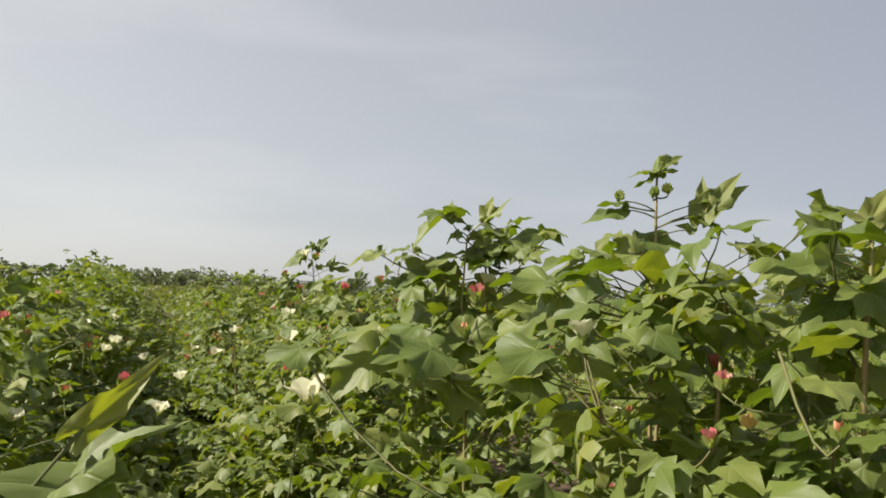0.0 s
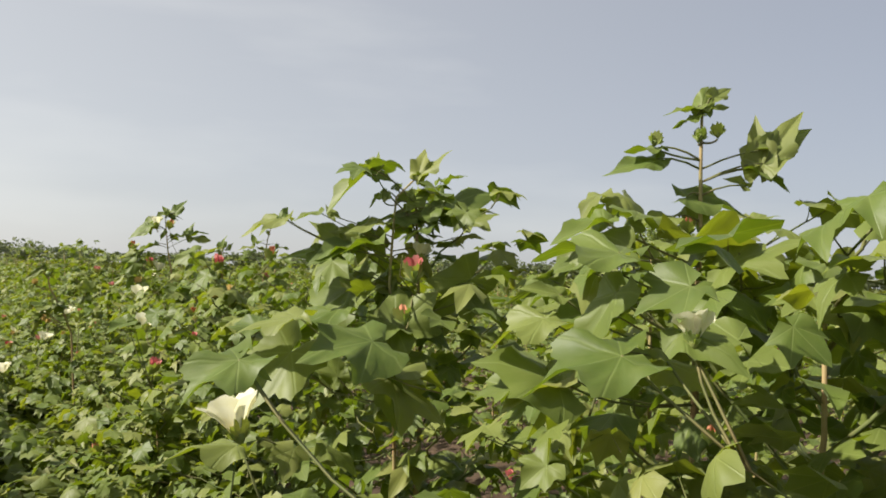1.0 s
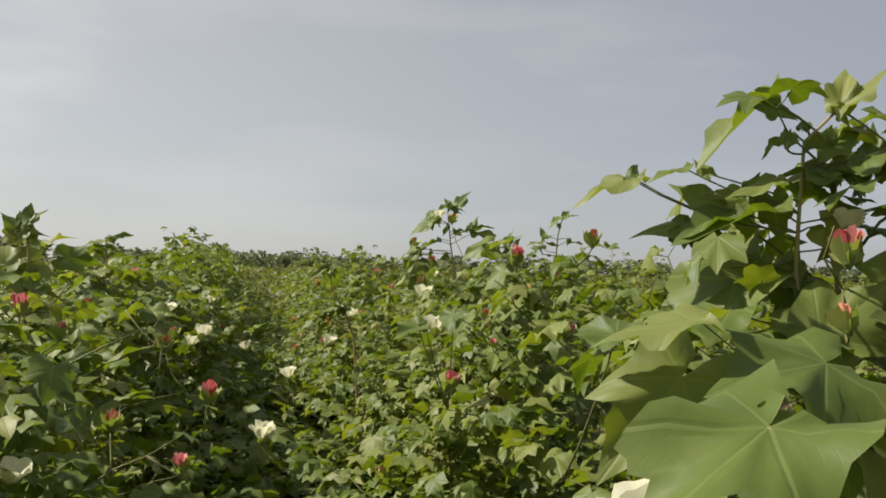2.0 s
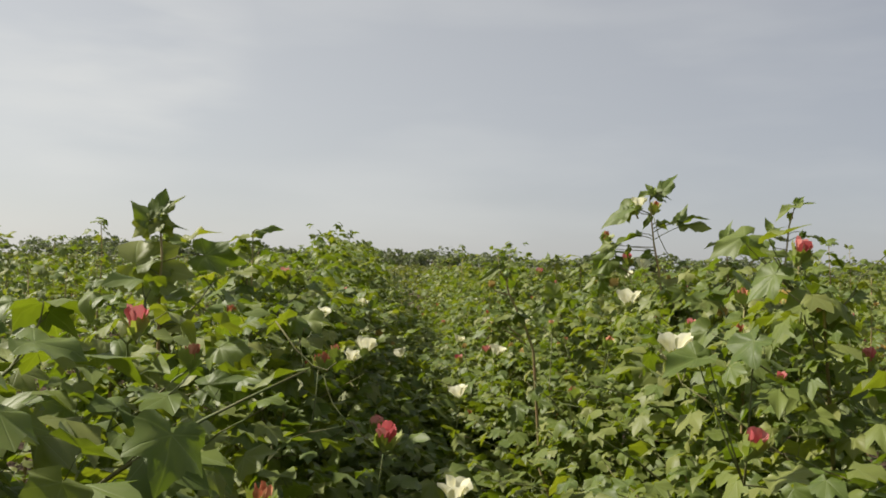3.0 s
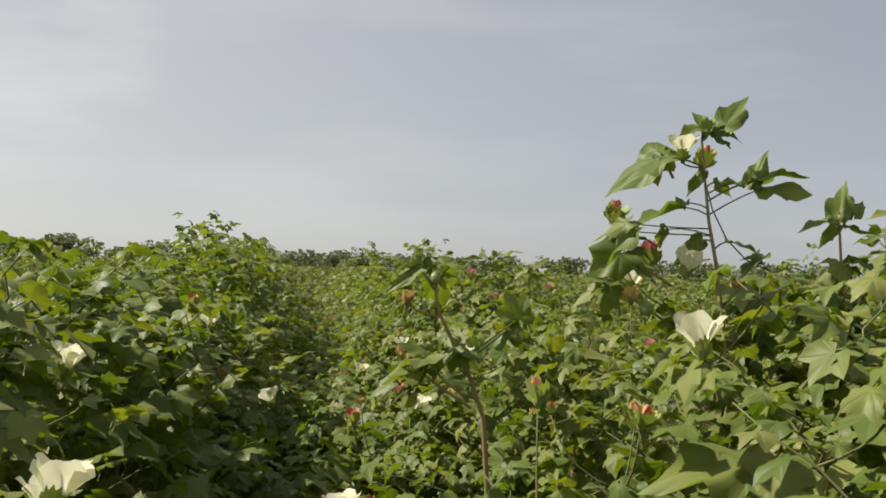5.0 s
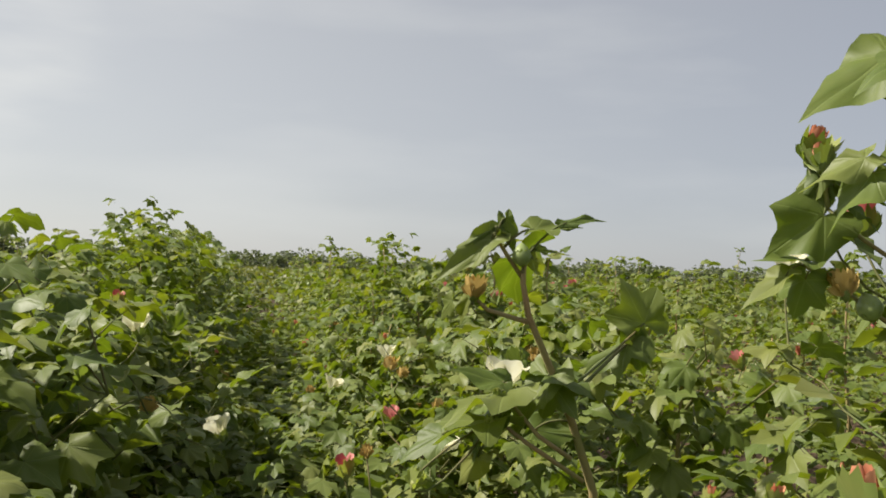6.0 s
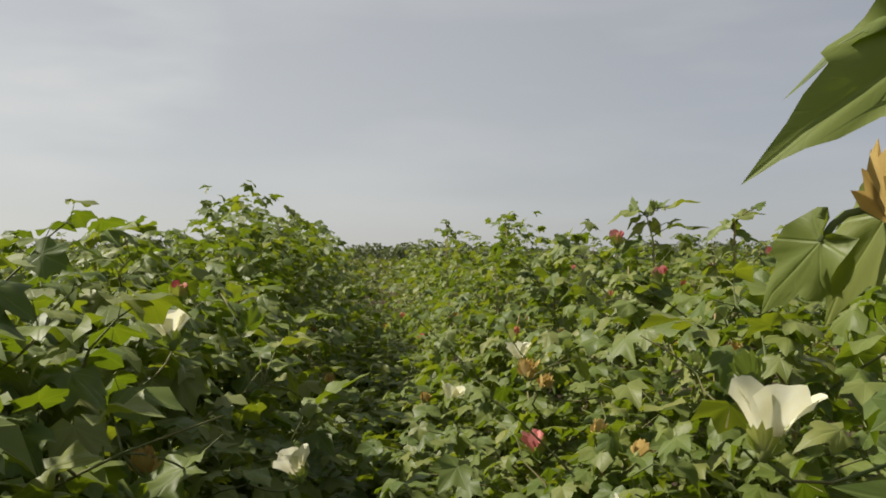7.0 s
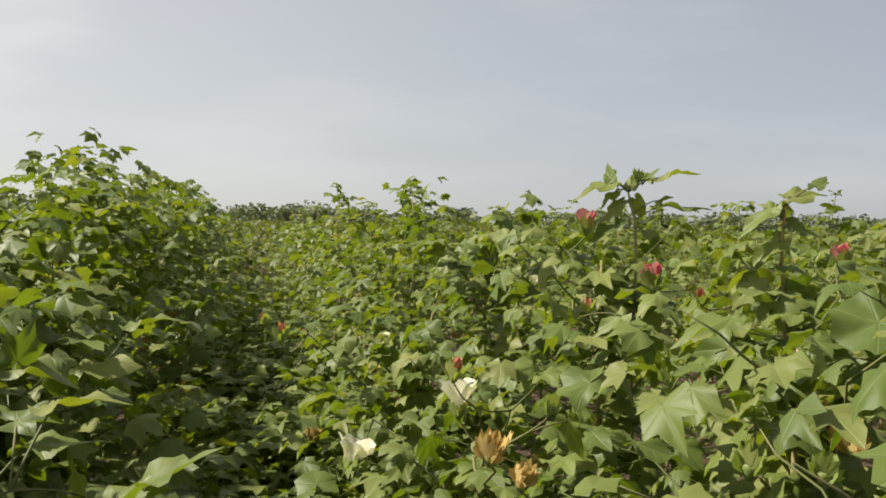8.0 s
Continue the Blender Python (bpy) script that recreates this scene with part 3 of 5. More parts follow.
# ---------------------------------------------------------------- ground
def build_ground():
    xs = np.concatenate([np.linspace(-600, -16, 12), np.arange(-15.5, 15.6, 0.25), np.linspace(16, 600, 12)])
    ys = np.concatenate([np.linspace(-300, -5, 8), np.arange(-4.5, 20, 0.3), np.linspace(20.5, 900, 14)])
    verts, faces = [], []
    for y in ys:
        for x in xs:
            bumpy = 0.02 * noise.noise(Vector((x * 3, y * 3, 0)))
            verts.append((x, y, (ground_z(x, y) if abs(x) < 16 and -5 < y < 20.5 else 0.0) + bumpy))
    w = len(xs)
    for j in range(len(ys) - 1):
        for i in range(w - 1):
            faces.append((j * w + i, j * w + i + 1, (j + 1) * w + i + 1, (j + 1) * w + i))
    return tagged(new("ground", mesh_from("ground", verts, faces, [SOIL])), "dry brown ridged field soil between the rows", "ground", kind="structure")


build_ground()

# ---------------------------------------------------------------- near plants of the two rows beside the path
TALL = "tall cotton plant with a leafy shoot above its neighbours"
LOW = "low cotton plant filling the gap between rows"
# the row beside the path on its sunlit side
for i, (u, v, h, label) in enumerate([
    (0.98, 0.35, 1.14, PLANT_LABEL), (0.92, 0.82, 1.27, TALL), (0.86, 1.04, 1.27, PLANT_LABEL), (0.91, 1.27, 1.30, TALL), (1.20, 1.65, 1.36, PLANT_LABEL), (0.90, 2.07, 1.42, TALL),
    (0.92, 2.60, 1.18, PLANT_LABEL), (0.80, 3.10, 1.16, PLANT_LABEL), (0.86, 3.60, 1.14, PLANT_LABEL), (0.90, 4.00, 1.12, PLANT_LABEL), (0.95, 4.37, 1.16, TALL), (1.12, 4.30, 1.26, TALL),
    (1.40, 4.38, 1.36, TALL), (0.62, 4.38, 0.84, TALL), (0.85, 4.95, 1.0, PLANT_LABEL), (0.82, 5.45, 1.02, PLANT_LABEL), (0.90, 5.9, 1.04, PLANT_LABEL), (1.12, 6.17, 1.10, TALL),
    (0.95, 6.60, 1.12, TALL), (0.85, 7.10, 1.14, PLANT_LABEL), (0.40, 1.50, 0.86, PLANT_LABEL), (0.62, 5.75, 0.84, PLANT_LABEL), (0.60, 6.25, 0.86, PLANT_LABEL), (0.62, 6.85, 0.90, PLANT_LABEL), (0.62, 3.3, 0.84, PLANT_LABEL)]):
    near_plant(u, v, h, seed=i + 1, label=label, spread=0.5 if label == TALL else 0.6, fruit=0 if v < 2.3 else 2, layers=1 if v < 2.3 else 2, size=1.0 if v < 2.3 else 0.84, step=0.052 if v < 2.3 else 0.045)
# the row on the shaded side
for i, (u, v, h, label) in enumerate([
    (-0.48, 0.75, 0.92, PLANT_LABEL), (-0.48, 1.35, 1.0, PLANT_LABEL), (-0.50, 1.9, 1.08, PLANT_LABEL), (-0.45, 2.45, 1.08, PLANT_LABEL), (-0.48, 3.0, 1.06, PLANT_LABEL), (-0.52, 3.56, 1.08, TALL),
    (-0.44, 4.17, 1.16, TALL), (-0.46, 4.7, 1.14, PLANT_LABEL), (-0.42, 5.2, 1.13, PLANT_LABEL), (-0.46, 5.75, 1.12, PLANT_LABEL), (-0.42, 6.3, 1.12, PLANT_LABEL), (-0.45, 6.8, 1.13, PLANT_LABEL), (-0.44, 7.35, 1.17, PLANT_LABEL)]):
    near_plant(u, v, h, seed=i + 51, label=label, size=0.92, step=0.046, layers=2 if v < 4.5 else 3, level=True)
for i, (u, v, h) in enumerate([(-0.24, 4.92, 1.00), (-0.22, 5.45, 0.98), (-0.26, 5.95, 1.0), (-0.20, 6.55, 0.92), (-0.28, 3.9, 0.98), (-0.24, 7.1, 0.94)]):
    near_plant(u, v, h, seed=i + 71, spread=0.42, size=1.15, layers=1)
# low plants and side growth in the furrow
for i in range(18):
    v = 0.85 + 0.46 * i
    near_plant(0.12 + 0.03 * v + 0.12 * math.sin(2.3 * i), v, 0.48 + 0.08 * math.sin(1.7 * i + 1), spread=0.40, seed=i + 91, label=LOW, fruit=0, step=0.030, layers=3, level=True, size=1.2)
    near_plant(-0.06 + 0.03 * v + 0.1 * math.sin(1.3 * i), v + 0.22, 0.50 + 0.08 * math.sin(2.7 * i), spread=0.42, seed=i + 131, label=LOW, fruit=0, step=0.030, layers=3, level=True, size=1.2)
LOW_NAMES.update(e[0].name for e in NEAR[-36:])

# shoots, leaves and fruit of the tall plants
at_plant(0.42, 1.46)
shoot([(0.417, 1.462, 1.268), (0.420, 1.459, 1.346), (0.416, 1.457, 1.455), (0.415, 1.455, 1.529)])
leaf_on((0.415, 1.455, 1.541), (0.433, 1.470, 1.586), "v")
leaf_on((0.409, 1.456, 1.541), (0.366, 1.465, 1.535), "u")
leaf_on((0.409, 1.456, 1.529), (0.377, 1.463, 1.515), "u")
leaf_on((0.420, 1.454, 1.539), (0.448, 1.448, 1.545), "u")
leaf_on((0.429, 1.451, 1.555), (0.462, 1.464, 1.572), "v")
leaf_on((0.355, 1.470, 1.467), (0.290, 1.484, 1.452), "b")
leaf_on((0.358, 1.468, 1.483), (0.316, 1.477, 1.481), "u")
leaf_on((0.496, 1.440, 1.458), (0.499, 1.458, 1.530), "v")
leaf_on((0.499, 1.439, 1.466), (0.559, 1.445, 1.538), "v")
leaf_on((0.510, 1.436, 1.486), (0.573, 1.443, 1.519), "v")
leaf_on((0.485, 1.442, 1.458), (0.536, 1.432, 1.438), "b")
leaf_on((0.478, 1.444, 1.434), (0.454, 1.449, 1.449), "b")
leaf_on((0.399, 1.462, 1.416), (0.483, 1.444, 1.408), "b")
leaf_on((0.381, 1.466, 1.388), (0.321, 1.479, 1.383), "b")
leaf_on((0.412, 1.460, 1.377), (0.423, 1.476, 1.434), "v")
leaf_on((0.366, 1.368, 1.356), (0.490, 1.445, 1.325), "u")
leaf_on((0.382, 1.346, 1.301), (0.484, 1.346, 1.275), "w")
leaf_on((0.394, 1.343, 1.322), (0.469, 1.305, 1.362), "w")
leaf_on((0.431, 1.459, 1.284), (0.385, 1.488, 1.322), "v")
bloom("bud", 0.408, 1.447, 1.502, size=0.5, own=True)
bloom("bud", 0.431, 1.442, 1.509, size=0.5, own=True)
bloom("bud", 0.350, 1.459, 1.494, size=0.5, own=True)
bloom("wilted", 0.395, 1.453, 1.376, size=0.5, own=True)

at_plant(0.19, 1.20)
leaf_on((0.187, 1.202, 1.327), (0.107, 1.219, 1.340), "w")
leaf_on((0.168, 1.148, 1.228), (0.074, 1.148, 1.214), "w")
leaf_on((0.239, 1.194, 1.218), (0.302, 1.182, 1.198), "b")
leaf_on((0.185, 1.204, 1.286), (0.138, 1.216, 1.215), "u")
leaf_on((0.230, 1.144, 1.251), (0.260, 1.087, 1.241), "b")

at_plant(0.13, 2.22)
shoot([(0.128, 2.223, 0.857), (0.112, 2.220, 1.191), (0.101, 2.220, 1.274), (0.104, 2.219, 1.357), (0.109, 2.217, 1.462), (0.155, 2.212, 1.510)])
leaf_on((0.157, 2.212, 1.515), (0.168, 2.230, 1.581), "v")
leaf_on((0.159, 2.211, 1.515), (0.220, 2.205, 1.569), "b")
leaf_on((0.152, 2.212, 1.510), (0.175, 2.230, 1.489), "v")
leaf_on((0.053, 2.221, 1.523), (-0.043, 2.231, 1.445), "u")
leaf_on((0.048, 2.222, 1.522), (0.101, 2.237, 1.500), "v")
leaf_on((0.080, 2.219, 1.471), (0.048, 2.223, 1.447), "b")
leaf_on((0.106, 2.217, 1.482), (0.125, 2.235, 1.501), "v")
leaf_on((0.190, 2.210, 1.441), (0.313, 2.198, 1.488), "u")
leaf_on((0.190, 2.210, 1.438), (0.251, 2.204, 1.429), "b")
leaf_on((0.247, 2.204, 1.436), (0.327, 2.197, 1.446), "b")
leaf_on((0.133, 2.215, 1.452), (0.196, 2.228, 1.489), "v")
leaf_on((0.149, 2.214, 1.416), (0.078, 2.220, 1.429), "w")
leaf_on((0.139, 2.215, 1.421), (0.201, 2.209, 1.417), "b")
leaf_on((0.211, 2.208, 1.417), (0.264, 2.203, 1.411), "b")
leaf_on((0.254, 2.204, 1.382), (0.301, 2.200, 1.396), "b")
leaf_on((0.239, 2.206, 1.371), (0.267, 2.204, 1.359), "b")
leaf_on((-0.131, 2.239, 1.408), (-0.219, 2.248, 1.388), "u")
leaf_on((-0.136, 2.240, 1.408), (-0.124, 2.259, 1.432), "v")
leaf_on((-0.059, 2.233, 1.424), (-0.115, 2.238, 1.407), "u")
leaf_on((-0.022, 2.229, 1.414), (-0.041, 2.251, 1.441), "v")
leaf_on((-0.005, 2.229, 1.363), (-0.069, 2.254, 1.404), "v")
leaf_on((0.031, 2.225, 1.384), (0.052, 2.243, 1.422), "v")
leaf_on((0.000, 2.228, 1.354), (-0.123, 2.240, 1.325), "b")
leaf_on((0.036, 2.225, 1.378), (-0.027, 2.230, 1.393), "b")
leaf_on((0.067, 2.222, 1.377), (0.088, 2.241, 1.315), "v")
leaf_on((0.282, 2.203, 1.289), (0.192, 2.213, 1.193), "s")
leaf_on((0.278, 2.204, 1.247), (0.358, 2.197, 1.210), "b")
leaf_on((0.107, 2.220, 1.248), (0.056, 2.225, 1.202), "w")
leaf_on((0.107, 2.220, 1.248), (0.174, 2.214, 1.208), "b")
leaf_on((0.018, 2.228, 1.261), (-0.119, 2.242, 1.172), "w")
leaf_on((-0.011, 2.231, 1.187), (-0.134, 2.243, 1.142), "b")
leaf_on((-0.056, 2.234, 1.332), (0.017, 2.227, 1.303), "b")
leaf_on((0.141, 2.215, 1.337), (0.200, 2.231, 1.287), "v")
leaf_on((0.049, 2.225, 1.293), (0.001, 2.250, 1.250), "v")
bloom("bud", 0.084, 2.209, 1.465, size=0.7, own=True)
bloom("bud", 0.145, 2.203, 1.472, size=0.7, own=True)
bloom("cream", 0.169, 2.203, 1.343, size=0.7, own=True)
bloom("boll", 0.102, 2.212, 1.108, size=0.7, own=True)
bloom("boll", 0.206, 2.205, 0.966, size=0.7, own=True)

at_plant(-0.19, 1.32)
leaf_on((-0.188, 1.310, 1.202), (-0.250, 1.262, 1.172), "l")
leaf_on((-0.184, 1.323, 1.198), (-0.153, 1.321, 1.184), "b")
leaf_on((-0.186, 1.325, 1.110), (-0.251, 1.330, 1.120), "u")

at_plant(0.07, 1.93)
leaf_on((0.068, 1.934, 1.104), (0.174, 1.925, 1.028), "l")
leaf_on((0.064, 1.935, 1.099), (0.083, 1.954, 1.009), "v")
leaf_on((0.080, 1.933, 1.117), (0.192, 1.923, 1.103), "u")
leaf_on((-0.029, 1.943, 1.105), (-0.079, 1.967, 1.170), "v")
leaf_on((-0.043, 1.946, 0.978), (0.026, 1.940, 0.946), "u")

at_plant(0.19, 1.39)
leaf_on((0.192, 1.389, 1.174), (0.101, 1.397, 1.216), "w")
leaf_on((0.194, 1.389, 1.172), (0.108, 1.398, 1.139), "u")
leaf_on((0.199, 1.389, 1.182), (0.251, 1.383, 1.232), "b")
leaf_on((0.173, 1.390, 1.249), (0.105, 1.397, 1.228), "w")
leaf_on((0.191, 1.388, 1.279), (0.147, 1.392, 1.292), "b")

at_plant(-0.56, 4.41)
shoot([(-0.564, 4.410, 1.106), (-0.589, 4.401, 1.280), (-0.604, 4.396, 1.355), (-0.613, 4.393, 1.429), (-0.621, 4.389, 1.504)])
leaf_on((-0.580, 4.395, 1.531), (-0.541, 4.421, 1.599), "v")
leaf_on((-0.605, 4.392, 1.520), (-0.573, 4.416, 1.553), "v")
leaf_on((-0.617, 4.389, 1.529), (-0.674, 4.380, 1.504), "b")
leaf_on((-0.618, 4.389, 1.536), (-0.638, 4.405, 1.559), "v")
leaf_on((-0.598, 4.393, 1.518), (-0.546, 4.402, 1.517), "b")
leaf_on((-0.604, 4.392, 1.515), (-0.562, 4.420, 1.499), "v")
leaf_on((-0.689, 4.379, 1.470), (-0.764, 4.367, 1.428), "b")
leaf_on((-0.695, 4.378, 1.469), (-0.712, 4.395, 1.487), "v")
leaf_on((-0.620, 4.391, 1.442), (-0.645, 4.408, 1.404), "v")
leaf_on((-0.589, 4.397, 1.424), (-0.552, 4.424, 1.406), "v")
leaf_on((-0.527, 4.407, 1.431), (-0.498, 4.431, 1.490), "v")
leaf_on((-0.515, 4.409, 1.436), (-0.439, 4.421, 1.462), "u")
leaf_on((-0.508, 4.411, 1.419), (-0.426, 4.424, 1.420), "b")
leaf_on((-0.552, 4.403, 1.426), (-0.591, 4.396, 1.433), "b")
leaf_on((-0.661, 4.386, 1.377), (-0.739, 4.374, 1.354), "u")
leaf_on((-0.655, 4.387, 1.384), (-0.663, 4.405, 1.401), "v")
leaf_on((-0.684, 4.383, 1.338), (-0.697, 4.402, 1.303), "v")
leaf_on((-0.752, 4.371, 1.348), (-0.810, 4.383, 1.318), "v")
leaf_on((-0.743, 4.373, 1.333), (-0.789, 4.367, 1.275), "b")
leaf_on((-0.560, 4.405, 1.319), (-0.510, 4.413, 1.309), "u")
leaf_on((-0.621, 4.394, 1.316), (-0.662, 4.409, 1.277), "v")
bloom("cream", -0.656, 4.374, 1.489, size=0.8, own=True)
bloom("bud", -0.612, 4.380, 1.528, size=0.8, own=True)
bloom("cream", -0.639, 4.382, 1.280, size=0.8, own=True)

at_plant(-0.36, 4.44)
shoot([(-0.358, 4.441, 1.215), (-0.370, 4.435, 1.377)])
leaf_on((-0.370, 4.435, 1.375), (-0.356, 4.456, 1.440), "v")
leaf_on((-0.342, 4.440, 1.376), (-0.323, 4.462, 1.412), "v")
leaf_on((-0.388, 4.432, 1.364), (-0.440, 4.424, 1.354), "u")
leaf_on((-0.376, 4.435, 1.352), (-0.401, 4.452, 1.316), "v")
leaf_on((-0.351, 4.439, 1.353), (-0.301, 4.448, 1.343), "u")

at_plant(-0.18, 4.53)
shoot([(-0.178, 4.534, 1.169), (-0.173, 4.532, 1.272), (-0.162, 4.530, 1.428), (-0.149, 4.530, 1.480)])
leaf_on((-0.139, 4.531, 1.500), (-0.211, 4.520, 1.470), "u")
leaf_on((-0.140, 4.531, 1.506), (-0.112, 4.555, 1.535), "v")
leaf_on((-0.127, 4.533, 1.504), (-0.076, 4.542, 1.517), "u")
leaf_on((-0.161, 4.529, 1.469), (-0.159, 4.550, 1.440), "v")
leaf_on((-0.219, 4.520, 1.412), (-0.238, 4.536, 1.455), "v")
leaf_on((-0.223, 4.520, 1.415), (-0.172, 4.528, 1.427), "b")
leaf_on((-0.237, 4.518, 1.392), (-0.297, 4.508, 1.383), "b")
leaf_on((-0.199, 4.525, 1.385), (-0.152, 4.532, 1.387), "b")
leaf_on((-0.117, 4.538, 1.407), (-0.131, 4.557, 1.376), "v")
leaf_on((-0.103, 4.540, 1.398), (-0.059, 4.548, 1.394), "u")
leaf_on((-0.158, 4.533, 1.325), (-0.108, 4.541, 1.340), "b")
leaf_on((-0.184, 4.528, 1.336), (-0.235, 4.519, 1.347), "u")
bloom("boll", -0.220, 4.511, 1.371, size=0.55, own=True)

at_plant(-1.01, 4.46)
shoot([(-1.012, 4.457, 0.965), (-1.040, 4.438, 1.048), (-1.068, 4.408, 1.112), (-1.094, 4.384, 1.170), (-1.101, 4.379, 1.205), (-1.100, 4.379, 1.231)], 1.3)
twig([(-1.094, 4.384, 1.162), (-1.138, 4.377, 1.174), (-1.156, 4.374, 1.190)])
twig([(-1.099, 4.384, 1.207), (-1.118, 4.381, 1.233), (-1.132, 4.379, 1.254)])
twig([(-1.043, 4.391, 1.016), (-1.079, 4.385, 1.040), (-1.115, 4.380, 1.081)])
twig([(-1.029, 4.393, 0.992), (-1.091, 4.383, 1.032), (-1.125, 4.378, 1.057)])
leaf_on((-1.132, 4.379, 1.264), (-1.182, 4.370, 1.244), "e")
leaf_on((-1.136, 4.378, 1.251), (-1.192, 4.368, 1.207), "e")
leaf_on((-1.122, 4.381, 1.274), (-1.112, 4.382, 1.236), "e")
leaf_on((-1.128, 4.380, 1.258), (-1.117, 4.402, 1.240), "v")
leaf_on((-1.091, 4.386, 1.263), (-1.042, 4.395, 1.268), "b")
leaf_on((-1.056, 4.392, 1.272), (-1.014, 4.400, 1.283), "e")
leaf_on((-1.088, 4.386, 1.241), (-1.064, 4.391, 1.239), "e")
leaf_on((-1.091, 4.386, 1.231), (-1.073, 4.409, 1.210), "v")
leaf_on((-1.104, 4.445, 1.234), (-1.115, 4.503, 1.186), "a")
leaf_on((-1.156, 4.374, 1.192), (-1.175, 4.391, 1.159), "v")
leaf_on((-1.150, 4.375, 1.189), (-1.141, 4.397, 1.177), "v")
leaf_on((-1.176, 4.370, 1.183), (-1.193, 4.387, 1.162), "v")
leaf_on((-1.068, 4.408, 1.099), (-1.034, 4.393, 1.060), "a")
leaf_on((-1.071, 4.408, 1.099), (-1.111, 4.380, 1.048), "a")
leaf_on((-1.066, 4.409, 1.103), (-1.017, 4.448, 1.095), "a")
leaf_on((-1.115, 4.380, 1.089), (-1.181, 4.337, 1.070), "a")
leaf_on((-1.119, 4.379, 1.097), (-1.167, 4.371, 1.110), "b")
leaf_on((-1.123, 4.378, 1.061), (-1.157, 4.371, 1.018), "a")
leaf_on((-1.131, 4.377, 1.057), (-1.187, 4.326, 1.048), "a")
leaf_on((-1.186, 4.417, 1.030), (-1.234, 4.409, 1.004), "b")
leaf_on((-1.143, 4.374, 1.016), (-1.174, 4.388, 0.977), "v")
leaf_on((-0.971, 4.507, 1.137), (-1.027, 4.497, 1.109), "a")
leaf_on((-0.966, 4.508, 1.141), (-0.945, 4.531, 1.089), "v")
leaf_on((-0.952, 4.511, 1.160), (-0.980, 4.506, 1.213), "a")
leaf_on((-1.024, 4.435, 1.040), (-0.998, 4.440, 1.049), "b")
leaf_on((-1.207, 4.362, 0.996), (-1.187, 4.366, 0.984), "b")
leaf_on((-1.082, 4.435, 1.038), (-1.021, 4.446, 1.034), "b")
bloom("boll", -1.103, 4.374, 1.234, size=0.6, own=True)
bloom("dry", -1.154, 4.364, 1.198, size=0.6, own=True)
bloom("bud", -1.121, 4.368, 1.079, size=0.6, own=True)
bloom("bud", -1.126, 4.367, 1.051, size=0.6, own=True)
bloom("bud", -1.206, 4.352, 0.995, size=0.6, own=True)

at_plant(-1.20, 6.55)
shoot([(-1.199, 6.548, 0.690), (-1.206, 6.556, 0.947), (-1.202, 6.562, 1.135), (-1.205, 6.564, 1.228), (-1.222, 6.565, 1.298)])
leaf_on((-1.259, 6.562, 1.315), (-1.331, 6.554, 1.300), "u")
leaf_on((-1.257, 6.562, 1.321), (-1.264, 6.582, 1.357), "v")
leaf_on((-1.247, 6.562, 1.298), (-1.282, 6.558, 1.272), "b")
leaf_on((-1.219, 6.566, 1.310), (-1.196, 6.589, 1.343), "v")
leaf_on((-1.190, 6.569, 1.322), (-1.159, 6.573, 1.348), "b")
leaf_on((-1.161, 6.572, 1.329), (-1.087, 6.580, 1.358), "u")
leaf_on((-1.206, 6.566, 1.281), (-1.182, 6.587, 1.238), "v")
leaf_on((-1.160, 6.571, 1.282), (-1.134, 6.574, 1.299), "u")
leaf_on((-1.142, 6.572, 1.271), (-1.053, 6.581, 1.268), "u")
leaf_on((-1.235, 6.563, 1.275), (-1.281, 6.557, 1.238), "b")
leaf_on((-1.219, 6.559, 1.088), (-1.301, 6.551, 1.109), "b")
leaf_on((-1.195, 6.561, 1.088), (-1.113, 6.569, 1.067), "b")
leaf_on((-1.211, 6.557, 1.018), (-1.273, 6.549, 0.946), "b")
leaf_on((-1.200, 6.559, 1.041), (-1.122, 6.565, 0.973), "b")
leaf_on((-1.246, 6.560, 1.227), (-1.303, 6.554, 1.203), "b")
leaf_on((-1.187, 6.566, 1.217), (-1.128, 6.571, 1.195), "b")
bloom("bud", -1.203, 6.558, 1.333, size=0.7, own=True)

at_plant(-1.01, 6.17)
shoot([(-1.012, 6.174, 0.963), (-1.017, 6.177, 1.089), (-1.024, 6.180, 1.206), (-1.019, 6.182, 1.265)])
leaf_on((-1.011, 6.183, 1.278), (-0.956, 6.190, 1.294), "b")
leaf_on((-0.971, 6.188, 1.297), (-0.949, 6.211, 1.319), "v")
leaf_on((-1.044, 6.179, 1.259), (-1.094, 6.173, 1.220), "b")
leaf_on((-1.026, 6.181, 1.263), (-1.001, 6.203, 1.233), "v")
leaf_on((-1.033, 6.181, 1.258), (-1.059, 6.199, 1.273), "v")
leaf_on((-1.010, 6.182, 1.233), (-0.964, 6.186, 1.216), "b")
leaf_on((-1.027, 6.180, 1.206), (-1.079, 6.173, 1.169), "b")
leaf_on((-1.011, 6.179, 1.125), (-0.945, 6.204, 1.089), "v")
leaf_on((-1.020, 6.178, 1.125), (-1.068, 6.172, 1.088), "b")
leaf_on((-1.095, 6.168, 1.069), (-1.184, 6.159, 1.049), "u")
leaf_on((-1.104, 6.167, 1.060), (-1.143, 6.181, 0.993), "v")
leaf_on((-1.095, 6.168, 1.060), (-1.048, 6.192, 1.013), "v")
leaf_on((-1.026, 6.179, 1.170), (-0.981, 6.183, 1.171), "u")
bloom("bud", -1.106, 6.157, 1.052, size=0.7, own=True)

